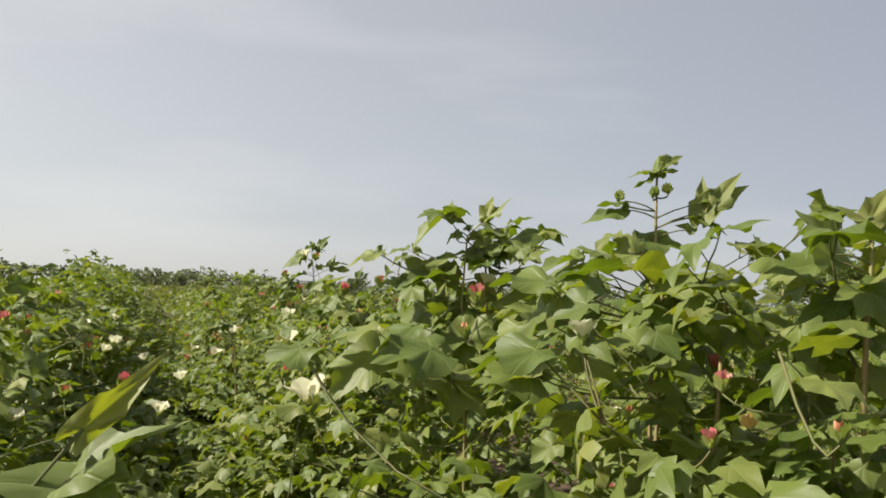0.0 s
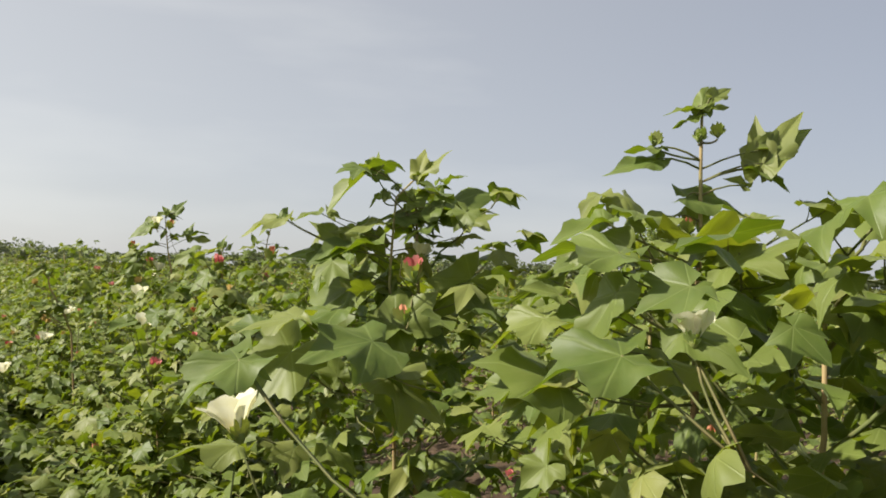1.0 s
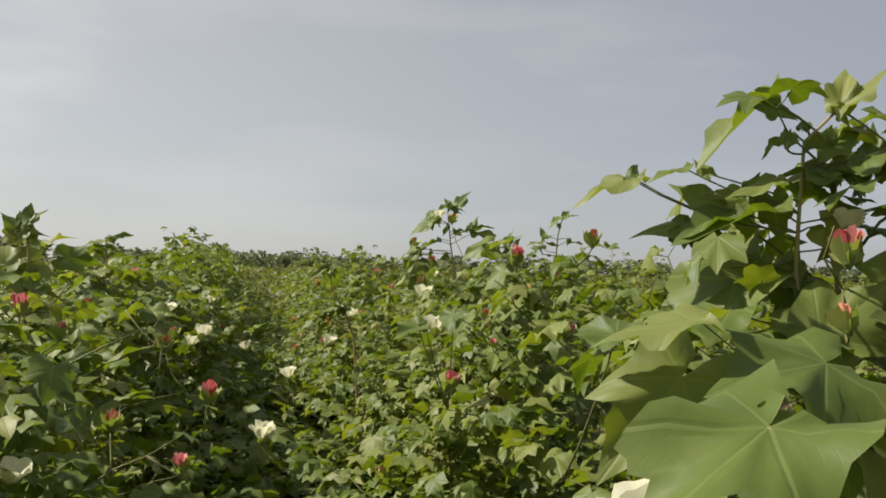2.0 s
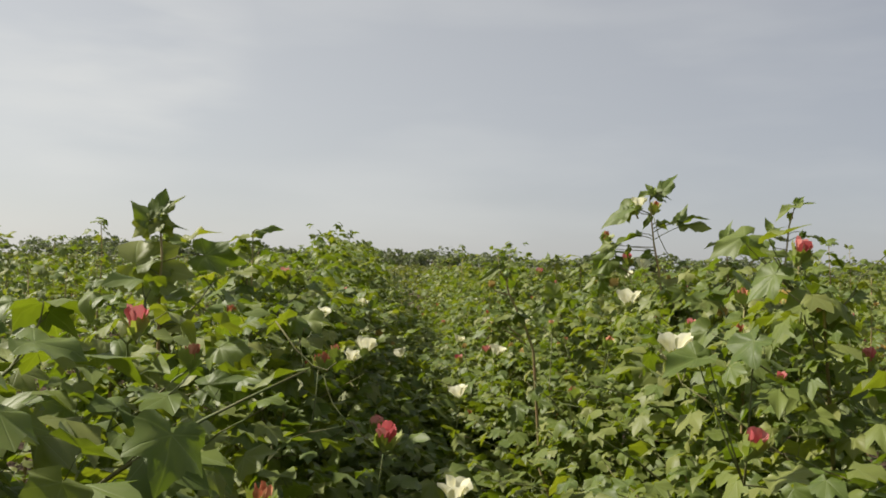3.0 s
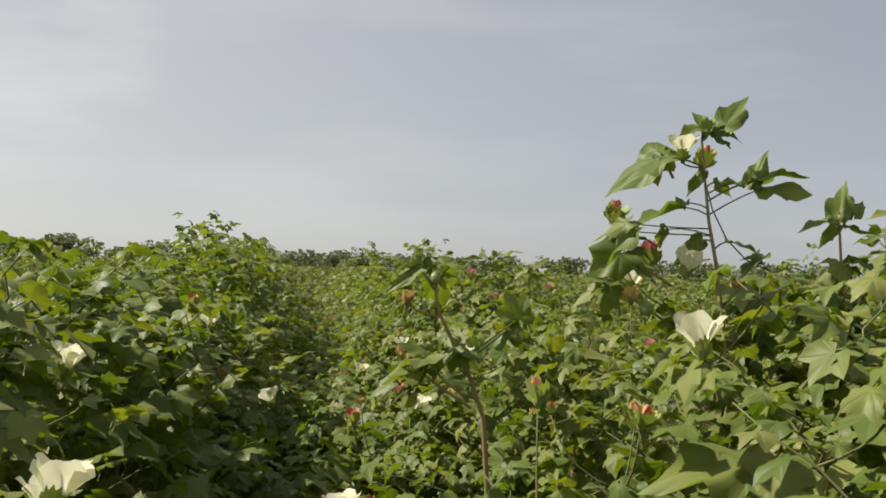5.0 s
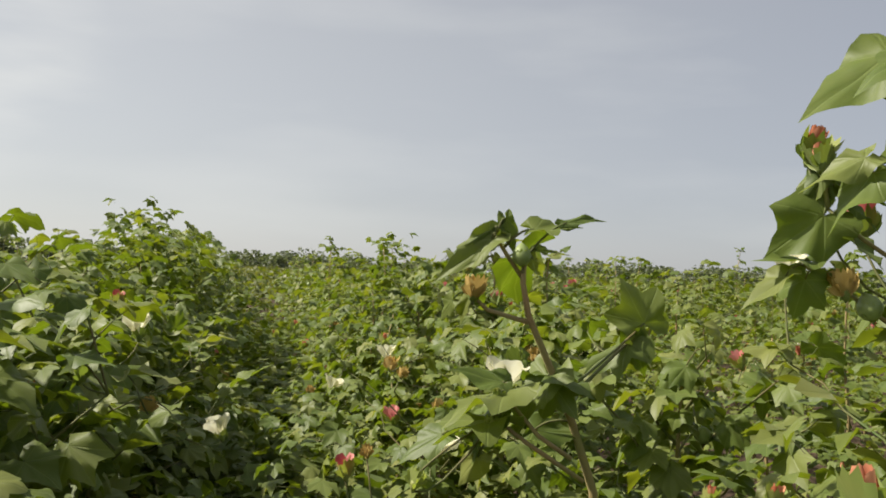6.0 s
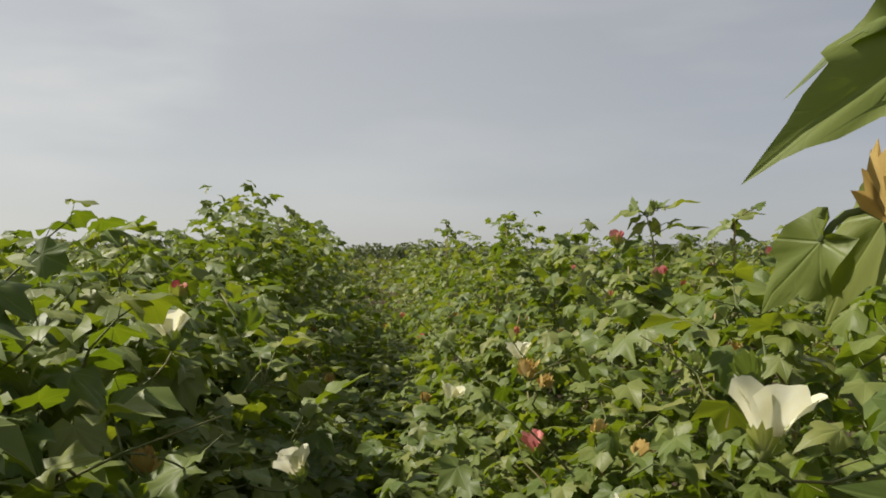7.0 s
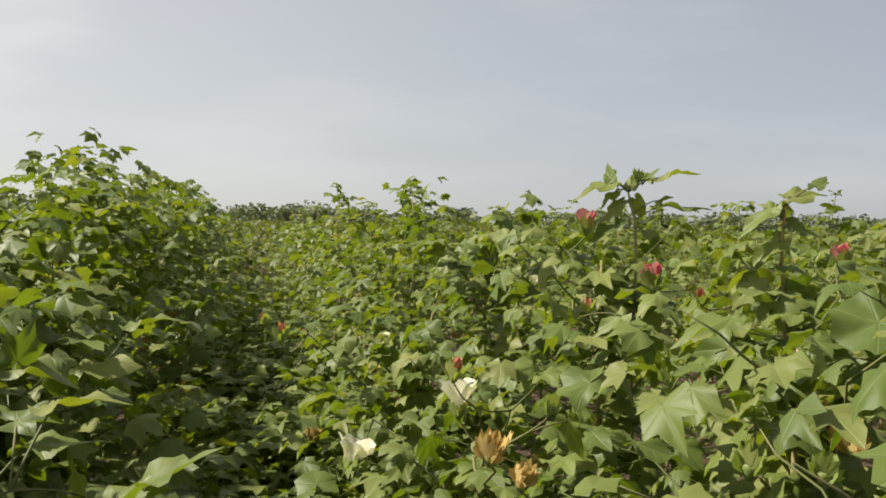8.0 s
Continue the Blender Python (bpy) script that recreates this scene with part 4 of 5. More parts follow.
at_plant(0.58, 1.04)
shoot([(0.581, 1.038, 1.273), (0.584, 1.034, 1.336), (0.584, 1.030, 1.418)])
leaf_on((0.536, 1.042, 1.373), (0.505, 1.044, 1.436), "w")
leaf_on((0.527, 1.044, 1.365), (0.460, 1.057, 1.349), "b")
leaf_on((0.580, 1.030, 1.421), (0.614, 1.041, 1.473), "v")
leaf_on((0.577, 1.031, 1.420), (0.541, 1.037, 1.438), "b")
leaf_on((0.582, 1.031, 1.414), (0.616, 1.044, 1.420), "v")
leaf_on((0.587, 1.031, 1.381), (0.593, 1.053, 1.341), "v")
leaf_on((0.576, 1.033, 1.386), (0.556, 1.037, 1.381), "u")
leaf_on((0.548, 1.042, 1.315), (0.494, 1.054, 1.294), "b")
leaf_on((0.504, 1.050, 1.339), (0.486, 1.075, 1.306), "v")
leaf_on((0.548, 1.042, 1.322), (0.532, 1.048, 1.271), "b")

at_plant(-1.66, 3.14)
shoot([(-1.660, 3.137, 1.172), (-1.656, 3.136, 1.264), (-1.661, 3.133, 1.335)])
leaf_on((-1.666, 3.131, 1.355), (-1.668, 3.149, 1.413), "v")
leaf_on((-1.655, 3.133, 1.363), (-1.626, 3.160, 1.404), "v")
leaf_on((-1.686, 3.126, 1.342), (-1.724, 3.115, 1.383), "b")
leaf_on((-1.671, 3.130, 1.350), (-1.694, 3.143, 1.391), "v")
leaf_on((-1.661, 3.133, 1.335), (-1.700, 3.123, 1.318), "w")
leaf_on((-1.656, 3.134, 1.340), (-1.631, 3.141, 1.310), "w")
leaf_on((-1.691, 3.125, 1.334), (-1.724, 3.117, 1.302), "s")
leaf_on((-1.656, 3.134, 1.325), (-1.607, 3.146, 1.336), "u")
leaf_on((-1.713, 3.122, 1.242), (-1.587, 3.154, 1.223), "s")
leaf_on((-1.653, 3.138, 1.203), (-1.722, 3.121, 1.181), "s")
leaf_on((-1.643, 3.142, 1.173), (-1.564, 3.162, 1.160), "u")
leaf_on((-1.674, 3.131, 1.253), (-1.728, 3.118, 1.231), "w")
leaf_on((-1.429, 2.941, 1.056), (-1.468, 2.881, 1.005), "b")
leaf_on((-1.441, 2.991, 1.008), (-1.369, 3.009, 1.030), "s")
leaf_on((-1.397, 3.105, 0.994), (-1.300, 3.129, 1.048), "u")
leaf_on((-1.561, 3.160, 1.267), (-1.477, 3.181, 1.261), "s")
leaf_on((-1.491, 3.181, 1.139), (-1.424, 3.198, 1.149), "u")
leaf_on((-1.612, 3.151, 1.113), (-1.680, 3.135, 1.080), "w")

at_plant(-0.69, 4.47)
twig([(-0.656, 4.484, 1.234), (-0.710, 4.478, 1.268), (-0.753, 4.473, 1.303)])
twig([(-0.660, 4.477, 1.443), (-0.674, 4.475, 1.469), (-0.687, 4.474, 1.483)])
twig([(-0.654, 4.486, 1.156), (-0.727, 4.478, 1.206), (-0.777, 4.472, 1.236)])
twig([(-0.753, 4.473, 1.303), (-0.756, 4.472, 1.322), (-0.758, 4.471, 1.345)])
leaf_on((-0.688, 4.474, 1.485), (-0.781, 4.467, 1.413), "b")
leaf_on((-0.690, 4.474, 1.475), (-0.735, 4.471, 1.434), "w")
leaf_on((-0.761, 4.471, 1.347), (-0.787, 4.490, 1.293), "v")
leaf_on((-0.756, 4.471, 1.343), (-0.759, 4.472, 1.299), "w")
leaf_on((-0.745, 4.472, 1.347), (-0.717, 4.494, 1.368), "v")
leaf_on((-0.738, 4.473, 1.329), (-0.684, 4.479, 1.324), "u")
leaf_on((-0.757, 4.472, 1.295), (-0.818, 4.468, 1.248), "s")
leaf_on((-0.774, 4.472, 1.242), (-0.831, 4.467, 1.248), "u")
leaf_on((-0.799, 4.470, 1.223), (-0.845, 4.467, 1.187), "b")
leaf_on((-0.776, 4.473, 1.220), (-0.791, 4.473, 1.174), "w")
leaf_on((-0.730, 4.474, 1.310), (-0.691, 4.479, 1.285), "b")
leaf_on((-0.736, 4.475, 1.284), (-0.761, 4.493, 1.257), "v")
leaf_on((-0.722, 4.477, 1.265), (-0.683, 4.481, 1.240), "w")
leaf_on((-0.741, 4.476, 1.231), (-0.707, 4.480, 1.206), "b")
bloom("wilted", -0.768, 4.459, 1.361, size=0.8, own=True)
bloom("dry", -0.738, 4.466, 1.215, size=0.8, own=True)
bloom("boll", -0.705, 4.470, 1.190, size=0.8, own=True)

at_plant(-1.79, 3.80)
shoot([(-1.788, 3.802, 0.946), (-1.781, 3.799, 1.137), (-1.780, 3.794, 1.343)])
leaf_on((-1.762, 3.798, 1.349), (-1.707, 3.832, 1.376), "v")
leaf_on((-1.783, 3.793, 1.335), (-1.861, 3.774, 1.326), "u")
leaf_on((-1.968, 3.747, 1.322), (-1.889, 3.765, 1.363), "b")
leaf_on((-1.797, 3.790, 1.313), (-1.725, 3.808, 1.308), "u")
leaf_on((-1.982, 3.743, 1.307), (-2.039, 3.728, 1.335), "b")

at_plant(-0.23, 1.74)
leaf_on((-0.176, 2.001, 1.189), (-0.221, 2.045, 1.202), "w")
leaf_on((-0.107, 1.860, 1.217), (-0.212, 1.894, 1.201), "u")

at_plant(0.05, 2.21)
leaf_on((0.052, 2.211, 1.362), (-0.070, 2.200, 1.330), "u")
leaf_on((0.104, 2.121, 1.184), (0.188, 2.127, 1.261), "l")
leaf_on((0.104, 2.121, 1.190), (0.009, 2.111, 1.200), "l")
leaf_on((-0.017, 2.107, 1.219), (-0.136, 2.096, 1.183), "u")
leaf_on((-0.115, 1.898, 1.152), (-0.206, 1.841, 1.062), "l")
leaf_on((0.022, 1.861, 1.177), (-0.097, 1.799, 1.169), "l")
leaf_on((0.006, 2.209, 1.277), (0.054, 2.214, 1.257), "l")
leaf_on((0.209, 2.226, 1.422), (0.216, 2.245, 1.495), "v")
leaf_on((0.065, 2.212, 1.404), (0.003, 2.206, 1.381), "b")

at_plant(0.27, 1.44)
leaf_on((0.269, 1.440, 1.376), (0.203, 1.446, 1.355), "u")
leaf_on((0.264, 1.441, 1.360), (0.195, 1.448, 1.313), "w")
leaf_on((0.249, 1.442, 1.331), (0.195, 1.448, 1.303), "b")
leaf_on((0.270, 1.440, 1.340), (0.253, 1.462, 1.303), "v")
leaf_on((0.197, 1.448, 1.297), (0.145, 1.453, 1.263), "n")
leaf_on((0.266, 1.441, 1.295), (0.239, 1.444, 1.249), "w")
leaf_on((0.272, 1.441, 1.262), (0.200, 1.448, 1.246), "b")
leaf_on((0.224, 1.445, 1.310), (0.204, 1.447, 1.277), "b")

at_plant(-0.36, 3.26)
leaf_on((-0.370, 3.224, 1.332), (-0.303, 3.206, 1.360), "u")
leaf_on((-0.405, 3.349, 1.341), (-0.479, 3.335, 1.308), "w")
leaf_on((-0.362, 3.257, 1.305), (-0.316, 3.266, 1.302), "w")
leaf_on((-0.403, 3.299, 1.320), (-0.355, 3.329, 1.302), "v")
leaf_on((-0.354, 3.259, 1.263), (-0.408, 3.250, 1.209), "w")
leaf_on((-0.441, 3.549, 1.221), (-0.526, 3.533, 1.196), "u")
leaf_on((-0.454, 3.547, 1.206), (-0.420, 3.554, 1.181), "w")
leaf_on((-0.302, 3.220, 1.202), (-0.369, 3.178, 1.133), "w")
leaf_on((-0.281, 3.378, 1.176), (-0.364, 3.363, 1.130), "b")
leaf_on((-0.568, 4.091, 0.990), (-0.735, 4.059, 0.971), "w")
leaf_on((-0.559, 4.042, 0.988), (-0.618, 4.034, 0.872), "w")
leaf_on((-0.440, 2.735, 1.168), (-0.481, 2.728, 1.131), "w")
leaf_on((-0.516, 2.741, 1.139), (-0.564, 2.712, 1.120), "w")
leaf_on((-0.501, 2.744, 1.142), (-0.518, 2.741, 1.129), "s")
leaf_on((-0.391, 3.459, 1.138), (-0.429, 3.453, 1.095), "b")
leaf_on((-0.467, 3.547, 1.124), (-0.508, 3.540, 1.069), "w")

at_plant(-1.10, 5.95)
leaf_on((-1.096, 5.954, 0.975), (-1.020, 5.961, 0.930), "w")
leaf_on((-1.101, 5.954, 0.975), (-1.180, 5.943, 0.898), "w")
leaf_on((-1.114, 6.107, 1.091), (-1.204, 6.097, 1.069), "u")
leaf_on((-1.131, 6.054, 1.052), (-1.174, 6.048, 1.001), "w")
leaf_on((-1.219, 5.993, 0.999), (-1.190, 5.994, 0.964), "w")
leaf_on((-1.273, 5.935, 0.936), (-1.192, 5.942, 0.915), "u")
leaf_on((-1.330, 6.031, 0.997), (-1.393, 6.024, 0.977), "w")
leaf_on((-1.366, 5.926, 0.963), (-1.348, 5.927, 0.915), "b")
leaf_on((-0.997, 5.868, 1.116), (-1.059, 5.861, 1.083), "w")
leaf_on((-0.996, 5.867, 1.068), (-1.046, 5.860, 1.026), "b")
leaf_on((-1.073, 6.163, 1.142), (-1.107, 6.158, 1.106), "w")
leaf_on((-0.977, 6.073, 1.176), (-0.910, 6.079, 1.153), "u")
leaf_on((-1.264, 6.242, 1.074), (-1.311, 6.236, 1.044), "b")
leaf_on((-1.055, 5.961, 1.050), (-1.085, 5.956, 1.012), "b")

at_plant(-1.97, 5.72)
leaf_on((-1.974, 5.725, 1.002), (-1.896, 5.733, 1.025), "u")
leaf_on((-1.999, 5.721, 0.954), (-1.913, 5.730, 0.962), "u")
leaf_on((-2.017, 5.720, 0.982), (-1.964, 5.725, 0.990), "w")
leaf_on((-1.906, 5.828, 0.878), (-1.821, 5.838, 0.926), "u")
leaf_on((-1.944, 5.824, 0.861), (-1.879, 5.831, 0.885), "w")
leaf_on((-2.256, 6.500, 0.996), (-2.162, 6.511, 1.027), "u")
leaf_on((-2.139, 5.909, 1.016), (-2.117, 5.913, 1.072), "s")
leaf_on((-2.147, 5.908, 1.004), (-2.060, 5.917, 1.008), "u")
leaf_on((-2.201, 6.203, 0.956), (-2.112, 6.212, 0.968), "u")
leaf_on((-1.935, 5.725, 0.894), (-1.956, 5.725, 0.947), "b")
leaf_on((-2.470, 6.479, 1.031), (-2.399, 6.488, 1.081), "u")

at_plant(-0.17, 0.43)
leaf_on((-0.178, 0.430, 1.189), (-0.130, 0.430, 1.229), "b")
leaf_on((-0.173, 0.430, 1.216), (-0.134, 0.430, 1.252), "n")
leaf_on((-0.163, 0.430, 1.185), (-0.221, 0.420, 1.188), "b")

at_plant(-1.74, 4.62)
leaf_on((-1.779, 4.500, 1.153), (-1.713, 4.480, 1.161), "u")
leaf_on((-1.774, 4.520, 1.103), (-1.706, 4.500, 1.103), "w")
leaf_on((-1.715, 4.600, 1.143), (-1.758, 4.580, 1.106), "b")
leaf_on((-1.705, 4.620, 1.070), (-1.742, 4.600, 1.045), "u")
leaf_on((-1.715, 4.580, 1.078), (-1.649, 4.560, 1.072), "u")
leaf_on((-1.765, 4.480, 1.060), (-1.696, 4.460, 1.031), "w")
leaf_on((-1.693, 4.550, 0.963), (-1.728, 4.530, 0.953), "w")
leaf_on((-1.782, 4.850, 0.885), (-1.706, 4.830, 0.919), "u")
leaf_on((-1.793, 4.900, 1.010), (-1.730, 4.880, 1.033), "u")
leaf_on((-1.732, 4.500, 1.004), (-1.764, 4.480, 0.976), "w")
leaf_on((-1.733, 4.500, 0.949), (-1.674, 4.480, 0.935), "w")
leaf_on((-1.734, 4.950, 0.941), (-1.791, 4.930, 0.923), "w")
leaf_on((-1.790, 4.800, 0.974), (-1.730, 4.780, 0.998), "b")
leaf_on((-1.902, 4.700, 1.202), (-1.841, 4.680, 1.182), "u")
leaf_on((-1.957, 4.900, 1.166), (-1.885, 4.880, 1.186), "u")
bloom("dry", -1.749, 4.500, 1.036, size=0.80)
bloom("dry", -1.751, 4.900, 0.959, size=0.70)
bloom("bud", -1.718, 4.600, 1.053, size=0.70)

# further flowers and fruit of the two rows
bloom("pink", 0.353, 0.954, 1.144, size=0.45)
bloom("pink", 0.279, 1.462, 1.184, size=0.45)
bloom("wilted", 0.413, 0.763, 1.185, size=0.45)
bloom("wilted", -0.909, 4.328, 1.001, size=0.45)
bloom("wilted", -0.874, 4.232, 1.028, size=0.45)
bloom("pink", -0.611, 5.416, 1.040, size=0.85)
bloom("cream", -0.714, 4.751, 1.245, size=0.72)
bloom("wilted", -0.407, 3.427, 1.136, size=0.72)
bloom("wilted", -0.754, 3.354, 0.984, size=0.72)
bloom("pink", -0.366, 3.028, 1.085, size=0.45)
bloom("wilted", -1.356, 3.333, 1.024, size=0.72)
bloom("wilted", -0.736, 4.258, 1.021, size=0.85)
bloom("dry", -0.399, 3.452, 1.110, size=0.45)
bloom("wilted", -0.519, 3.329, 1.078, size=0.45)
bloom("pink", -1.248, 2.468, 1.173, size=0.85)
bloom("wilted", -1.226, 2.574, 1.116, size=0.85)
bloom("pink", -0.881, 2.380, 0.910, size=0.72)
bloom("wilted", -1.024, 2.406, 0.974, size=0.85)
bloom("cream", -0.912, 2.932, 0.860, size=0.85)
bloom("pink", -0.443, 2.701, 1.031, size=0.85)
bloom("pink", -0.162, 3.352, 1.099, size=0.85)
bloom("wilted", -0.151, 2.742, 1.337, size=0.85)
bloom("cream", -1.045, 2.150, 0.936, size=0.72)
bloom("wilted", -1.534, 6.116, 0.993, size=0.85)
bloom("dry", -1.463, 5.821, 0.949)
bloom("dry", -1.062, 5.770, 0.996)
bloom("dry", -1.424, 5.775, 0.930, size=0.72)
bloom("dry", -1.054, 5.619, 0.965, size=0.45)
bloom("dry", -1.322, 4.697, 0.943, size=0.45)
bloom("wilted", 0.331, 1.266, 1.130, size=0.45)
bloom("pink", 0.503, 1.376, 1.202, size=0.72)
bloom("wilted", 0.104, 2.035, 1.215, size=0.85)
bloom("dry", -1.464, 5.845, 0.935, size=0.45)
bloom("dry", -1.065, 5.737, 0.992, size=0.45)
bloom("cream", 0.910, 3.079, 1.232, size=0.85)
bloom("dry", 0.417, 0.997, 1.160, size=0.45)
bloom("dry", -0.311, 3.066, 1.210, size=0.72)
bloom("dry", -0.292, 3.587, 1.209, size=0.85)
bloom("bud", -0.339, 3.060, 1.172, size=0.72)
bloom("wilted", -0.393, 3.458, 1.211, size=0.85)
bloom("cream", -1.378, 3.616, 1.005, size=0.72)
bloom("wilted", -1.416, 3.407, 1.005, size=0.45)
bloom("wilted", -0.889, 4.000, 1.086, size=0.85)
bloom("wilted", -0.730, 4.130, 1.037, size=0.85)
bloom("pink", -0.495, 3.812, 1.119, size=0.72)
bloom("dry", -0.422, 3.773, 1.161, size=0.72)
bloom("wilted", -1.896, 6.369, 1.006, size=0.85)
bloom("wilted", -1.214, 3.098, 1.074, size=0.72)
bloom("cream", -1.310, 3.539, 1.041, size=0.85)
bloom("wilted", -1.556, 3.268, 1.133, size=0.85)
bloom("wilted", -2.052, 3.756, 1.328, size=0.85)
bloom("bud", -1.390, 5.905, 0.990, size=0.72)
bloom("bud", -1.205, 6.125, 0.996, size=0.72)
bloom("cream", -0.196, 1.491, 1.112)
bloom("cream", -0.542, 3.313, 1.107)
bloom("pink", -0.317, 3.182, 1.306)
bloom("pink", 0.137, 2.121, 1.307)
bloom("cream", -0.668, 4.024, 1.174)
bloom("cream", -1.24, 4.95, 0.905)
bloom("cream", -1.233, 4.251, 0.828)
bloom("pink", -1.245, 3.456, 0.856)
bloom("pink", -1.768, 4.003, 1.212)
bloom("cream", -1.695, 4.129, 1.079)
bloom("pink", -1.426, 5.63, 0.838)
bloom("cream", -1.53, 6.152, 0.943)
bloom("cream", -1.712, 6.193, 0.829)
bloom("cream", -1.841, 5.501, 0.808)
bloom("pink", -1.308, 6.565, 1.235)
bloom("pink", -2.324, 5.911, 1.096)
bloom("pink", -1.186, 6.441, 1.132)
bloom("pink", -2.245, 7.847, 0.805)
bloom("wilted", -2.391, 7.795, 0.855)
bloom("pink", -0.173, 4.556, 1.246)
bloom("wilted", -0.605, 4.455, 1.48)
bloom("wilted", -0.769, 4.473, 1.375)
bloom("pink", -0.696, 4.527, 1.298)
bloom("wilted", -1.324, 3.299, 1.027)
bloom("wilted", -1.817, 3.945, 1.098)
bloom("wilted", -0.73, 4.196, 1.025)
bloom("bud", -1.113, 5.132, 1.052)
bloom("cream", -1.968, 5.299, 1.067)
bloom("bud", -1.187, 5.701, 0.985)
bloom("pink", -1.026, 2.875, 0.958)
bloom("pink", 0.389, 1.017, 1.207, size=0.5)
bloom("cream", 0.231, 1.128, 1.258, size=0.55)
bloom("cream", -1.123, 4.854, 1.045, size=1.05)
bloom("pink", -1.406, 4.95, 0.86, size=0.85)
bloom("wilted", -1.312, 6.337, 1.08, size=0.65)
bloom("wilted", -1.134, 6.236, 1.11, size=0.65)
bloom("pink", -0.941, 6.152, 1.19, size=0.65)


# ---------------------------------------------------------------- plants further off, one thing each
def far_plant(rng, height, crown=None, step=0.038, level=False):
    g = grow(rng, height, 0.60, (0, 0), crown, step, range(10, 18) if level else range(10), 0.98 if level else 0.76, level)
    thing = new("cotton_plant")
    tagged(thing, PLANT_LABEL, "plant", GROUP)
    part("stem", stem_mesh(g, 4), thing)
    part("foliage", baked("foliage", ROUGH, g["leaves"], [LEAF, TWIG]), thing)
    for kind in ("cream", "pink", "boll", "wilted", "wilted", "dry", "dry", "dry"):
        if rng.random() < 0.4:
            p = sorted(rng.sample(g["tips"], 4), key=lambda q: q.z)[2]
            part("flower", FAR_BLOOM[kind], thing, Matrix.Translation(p) @ pose(0, 0, 0.02, rng.uniform(-25, 25), rng.uniform(-25, 25)))
    return thing


def joined_bloom(petals):
    verts, faces = [], []
    for k in range(5):
        r = Matrix.Rotation(radians(72 * k), 4, "Z")
        me = petals[k % 2]
        b = len(verts)
        verts += [r @ v.co for v in me.vertices]
        faces += [tuple(b + i for i in p.vertices) for p in me.polygons]
    return mesh_from("flower", verts, faces, [petals[0].materials[0]])


FAR_BLOOM = {"cream": joined_bloom(CREAM_PETALS), "pink": joined_bloom(PINK_PETALS), "boll": BOLL_MESH, "wilted": joined_bloom(WILT_PETALS), "dry": joined_bloom(DRY_BRACTS)}
rf = random.Random(77)
STOCK = [far_plant(rf, h, c) for h, c in ((1.08, None), (1.12, None), (1.28, 1.05), (1.18, None), (1.32, 1.1), (1.44, 1.02), (1.36, 1.05), (1.12, None))]
STOCK.append(far_plant(rf, 1.08, None, 0.026, True))
STOCK.append(far_plant(rf, 1.50, 1.47, 0.028, True))
used = set()
spots = []
for k in range(-9, 11):
    for j in range(0, 40):
        u, v = 0.87 + 1.25 * k + rf.uniform(-0.1, 0.1), -0.5 + 0.5 * j + rf.uniform(-0.12, 0.12)
        if (k == 0 and v < 7.4) or (k == -1 and v < 7.6):
            continue
        x, y = row(u, v)
        az = math.degrees(math.atan2(-x, y + 0.6))
        d = math.hypot(x + 0.5, y - 2)
        if -44 < az < 46 and y > 0 and d < 14:
            spots.append((d, u, v))
spots.sort()
spots = spots[:270]
LAST = spots[-1][0]
# tall bushy ones in the shaded row and one in the sunlit row, and the closed furrow ahead
spots += [(0, -0.50, 9.06), (0, 1.31, 10.33), (0, -0.19, 9.6), (-2, 0.95, 8.6)] + [(-1, 0.3 + 0.12 * math.sin(1.9 * i), 7.6 + 0.5 * i) for i in range(14)]
for d, u, v in spots:
    x, y = row(u, v)
    k = rf.choices(range(8), (3, 3, 3, 3, 3, 1, 1, 3))[0]
    s = rf.uniform(0.94, 1.06)
    if d == 0:
        k, s = (8, 1.12) if v == 9.6 else (9, 0.97)
    elif d == -2:
        k, s = 5, 0.93
    elif d == -1:
        k, s = 8, rf.uniform(0.55, 0.7)
    elif -0.8 < u < -0.2:
        # the shaded row grows taller further along
        k, s = 8, (1.10 + 0.12 * min(1.0, max(0.0, (v - 7.4) / 4.5))) * rf.uniform(0.96, 1.04)
    elif u > 0.3 and v < 8.5:
        s *= 0.95
    m = Matrix.Translation((x, y, ground_z(x, y) - 0.01)) @ pose(0, 0, 0, 0, 0, rf.uniform(0, 360)) @ Matrix.Diagonal((1, 1, s, 1))
    if k not in used:
        used.add(k)
        STOCK[k].matrix_basis = m
    else:
        t = copy_thing(STOCK[k], Matrix.Identity(4))
        t.matrix_basis = m
NEAR_LIMIT = LAST
for k, s in enumerate(STOCK):
    if k not in used:
        for o in (*s.children, s):
            bpy.data.objects.remove(o)


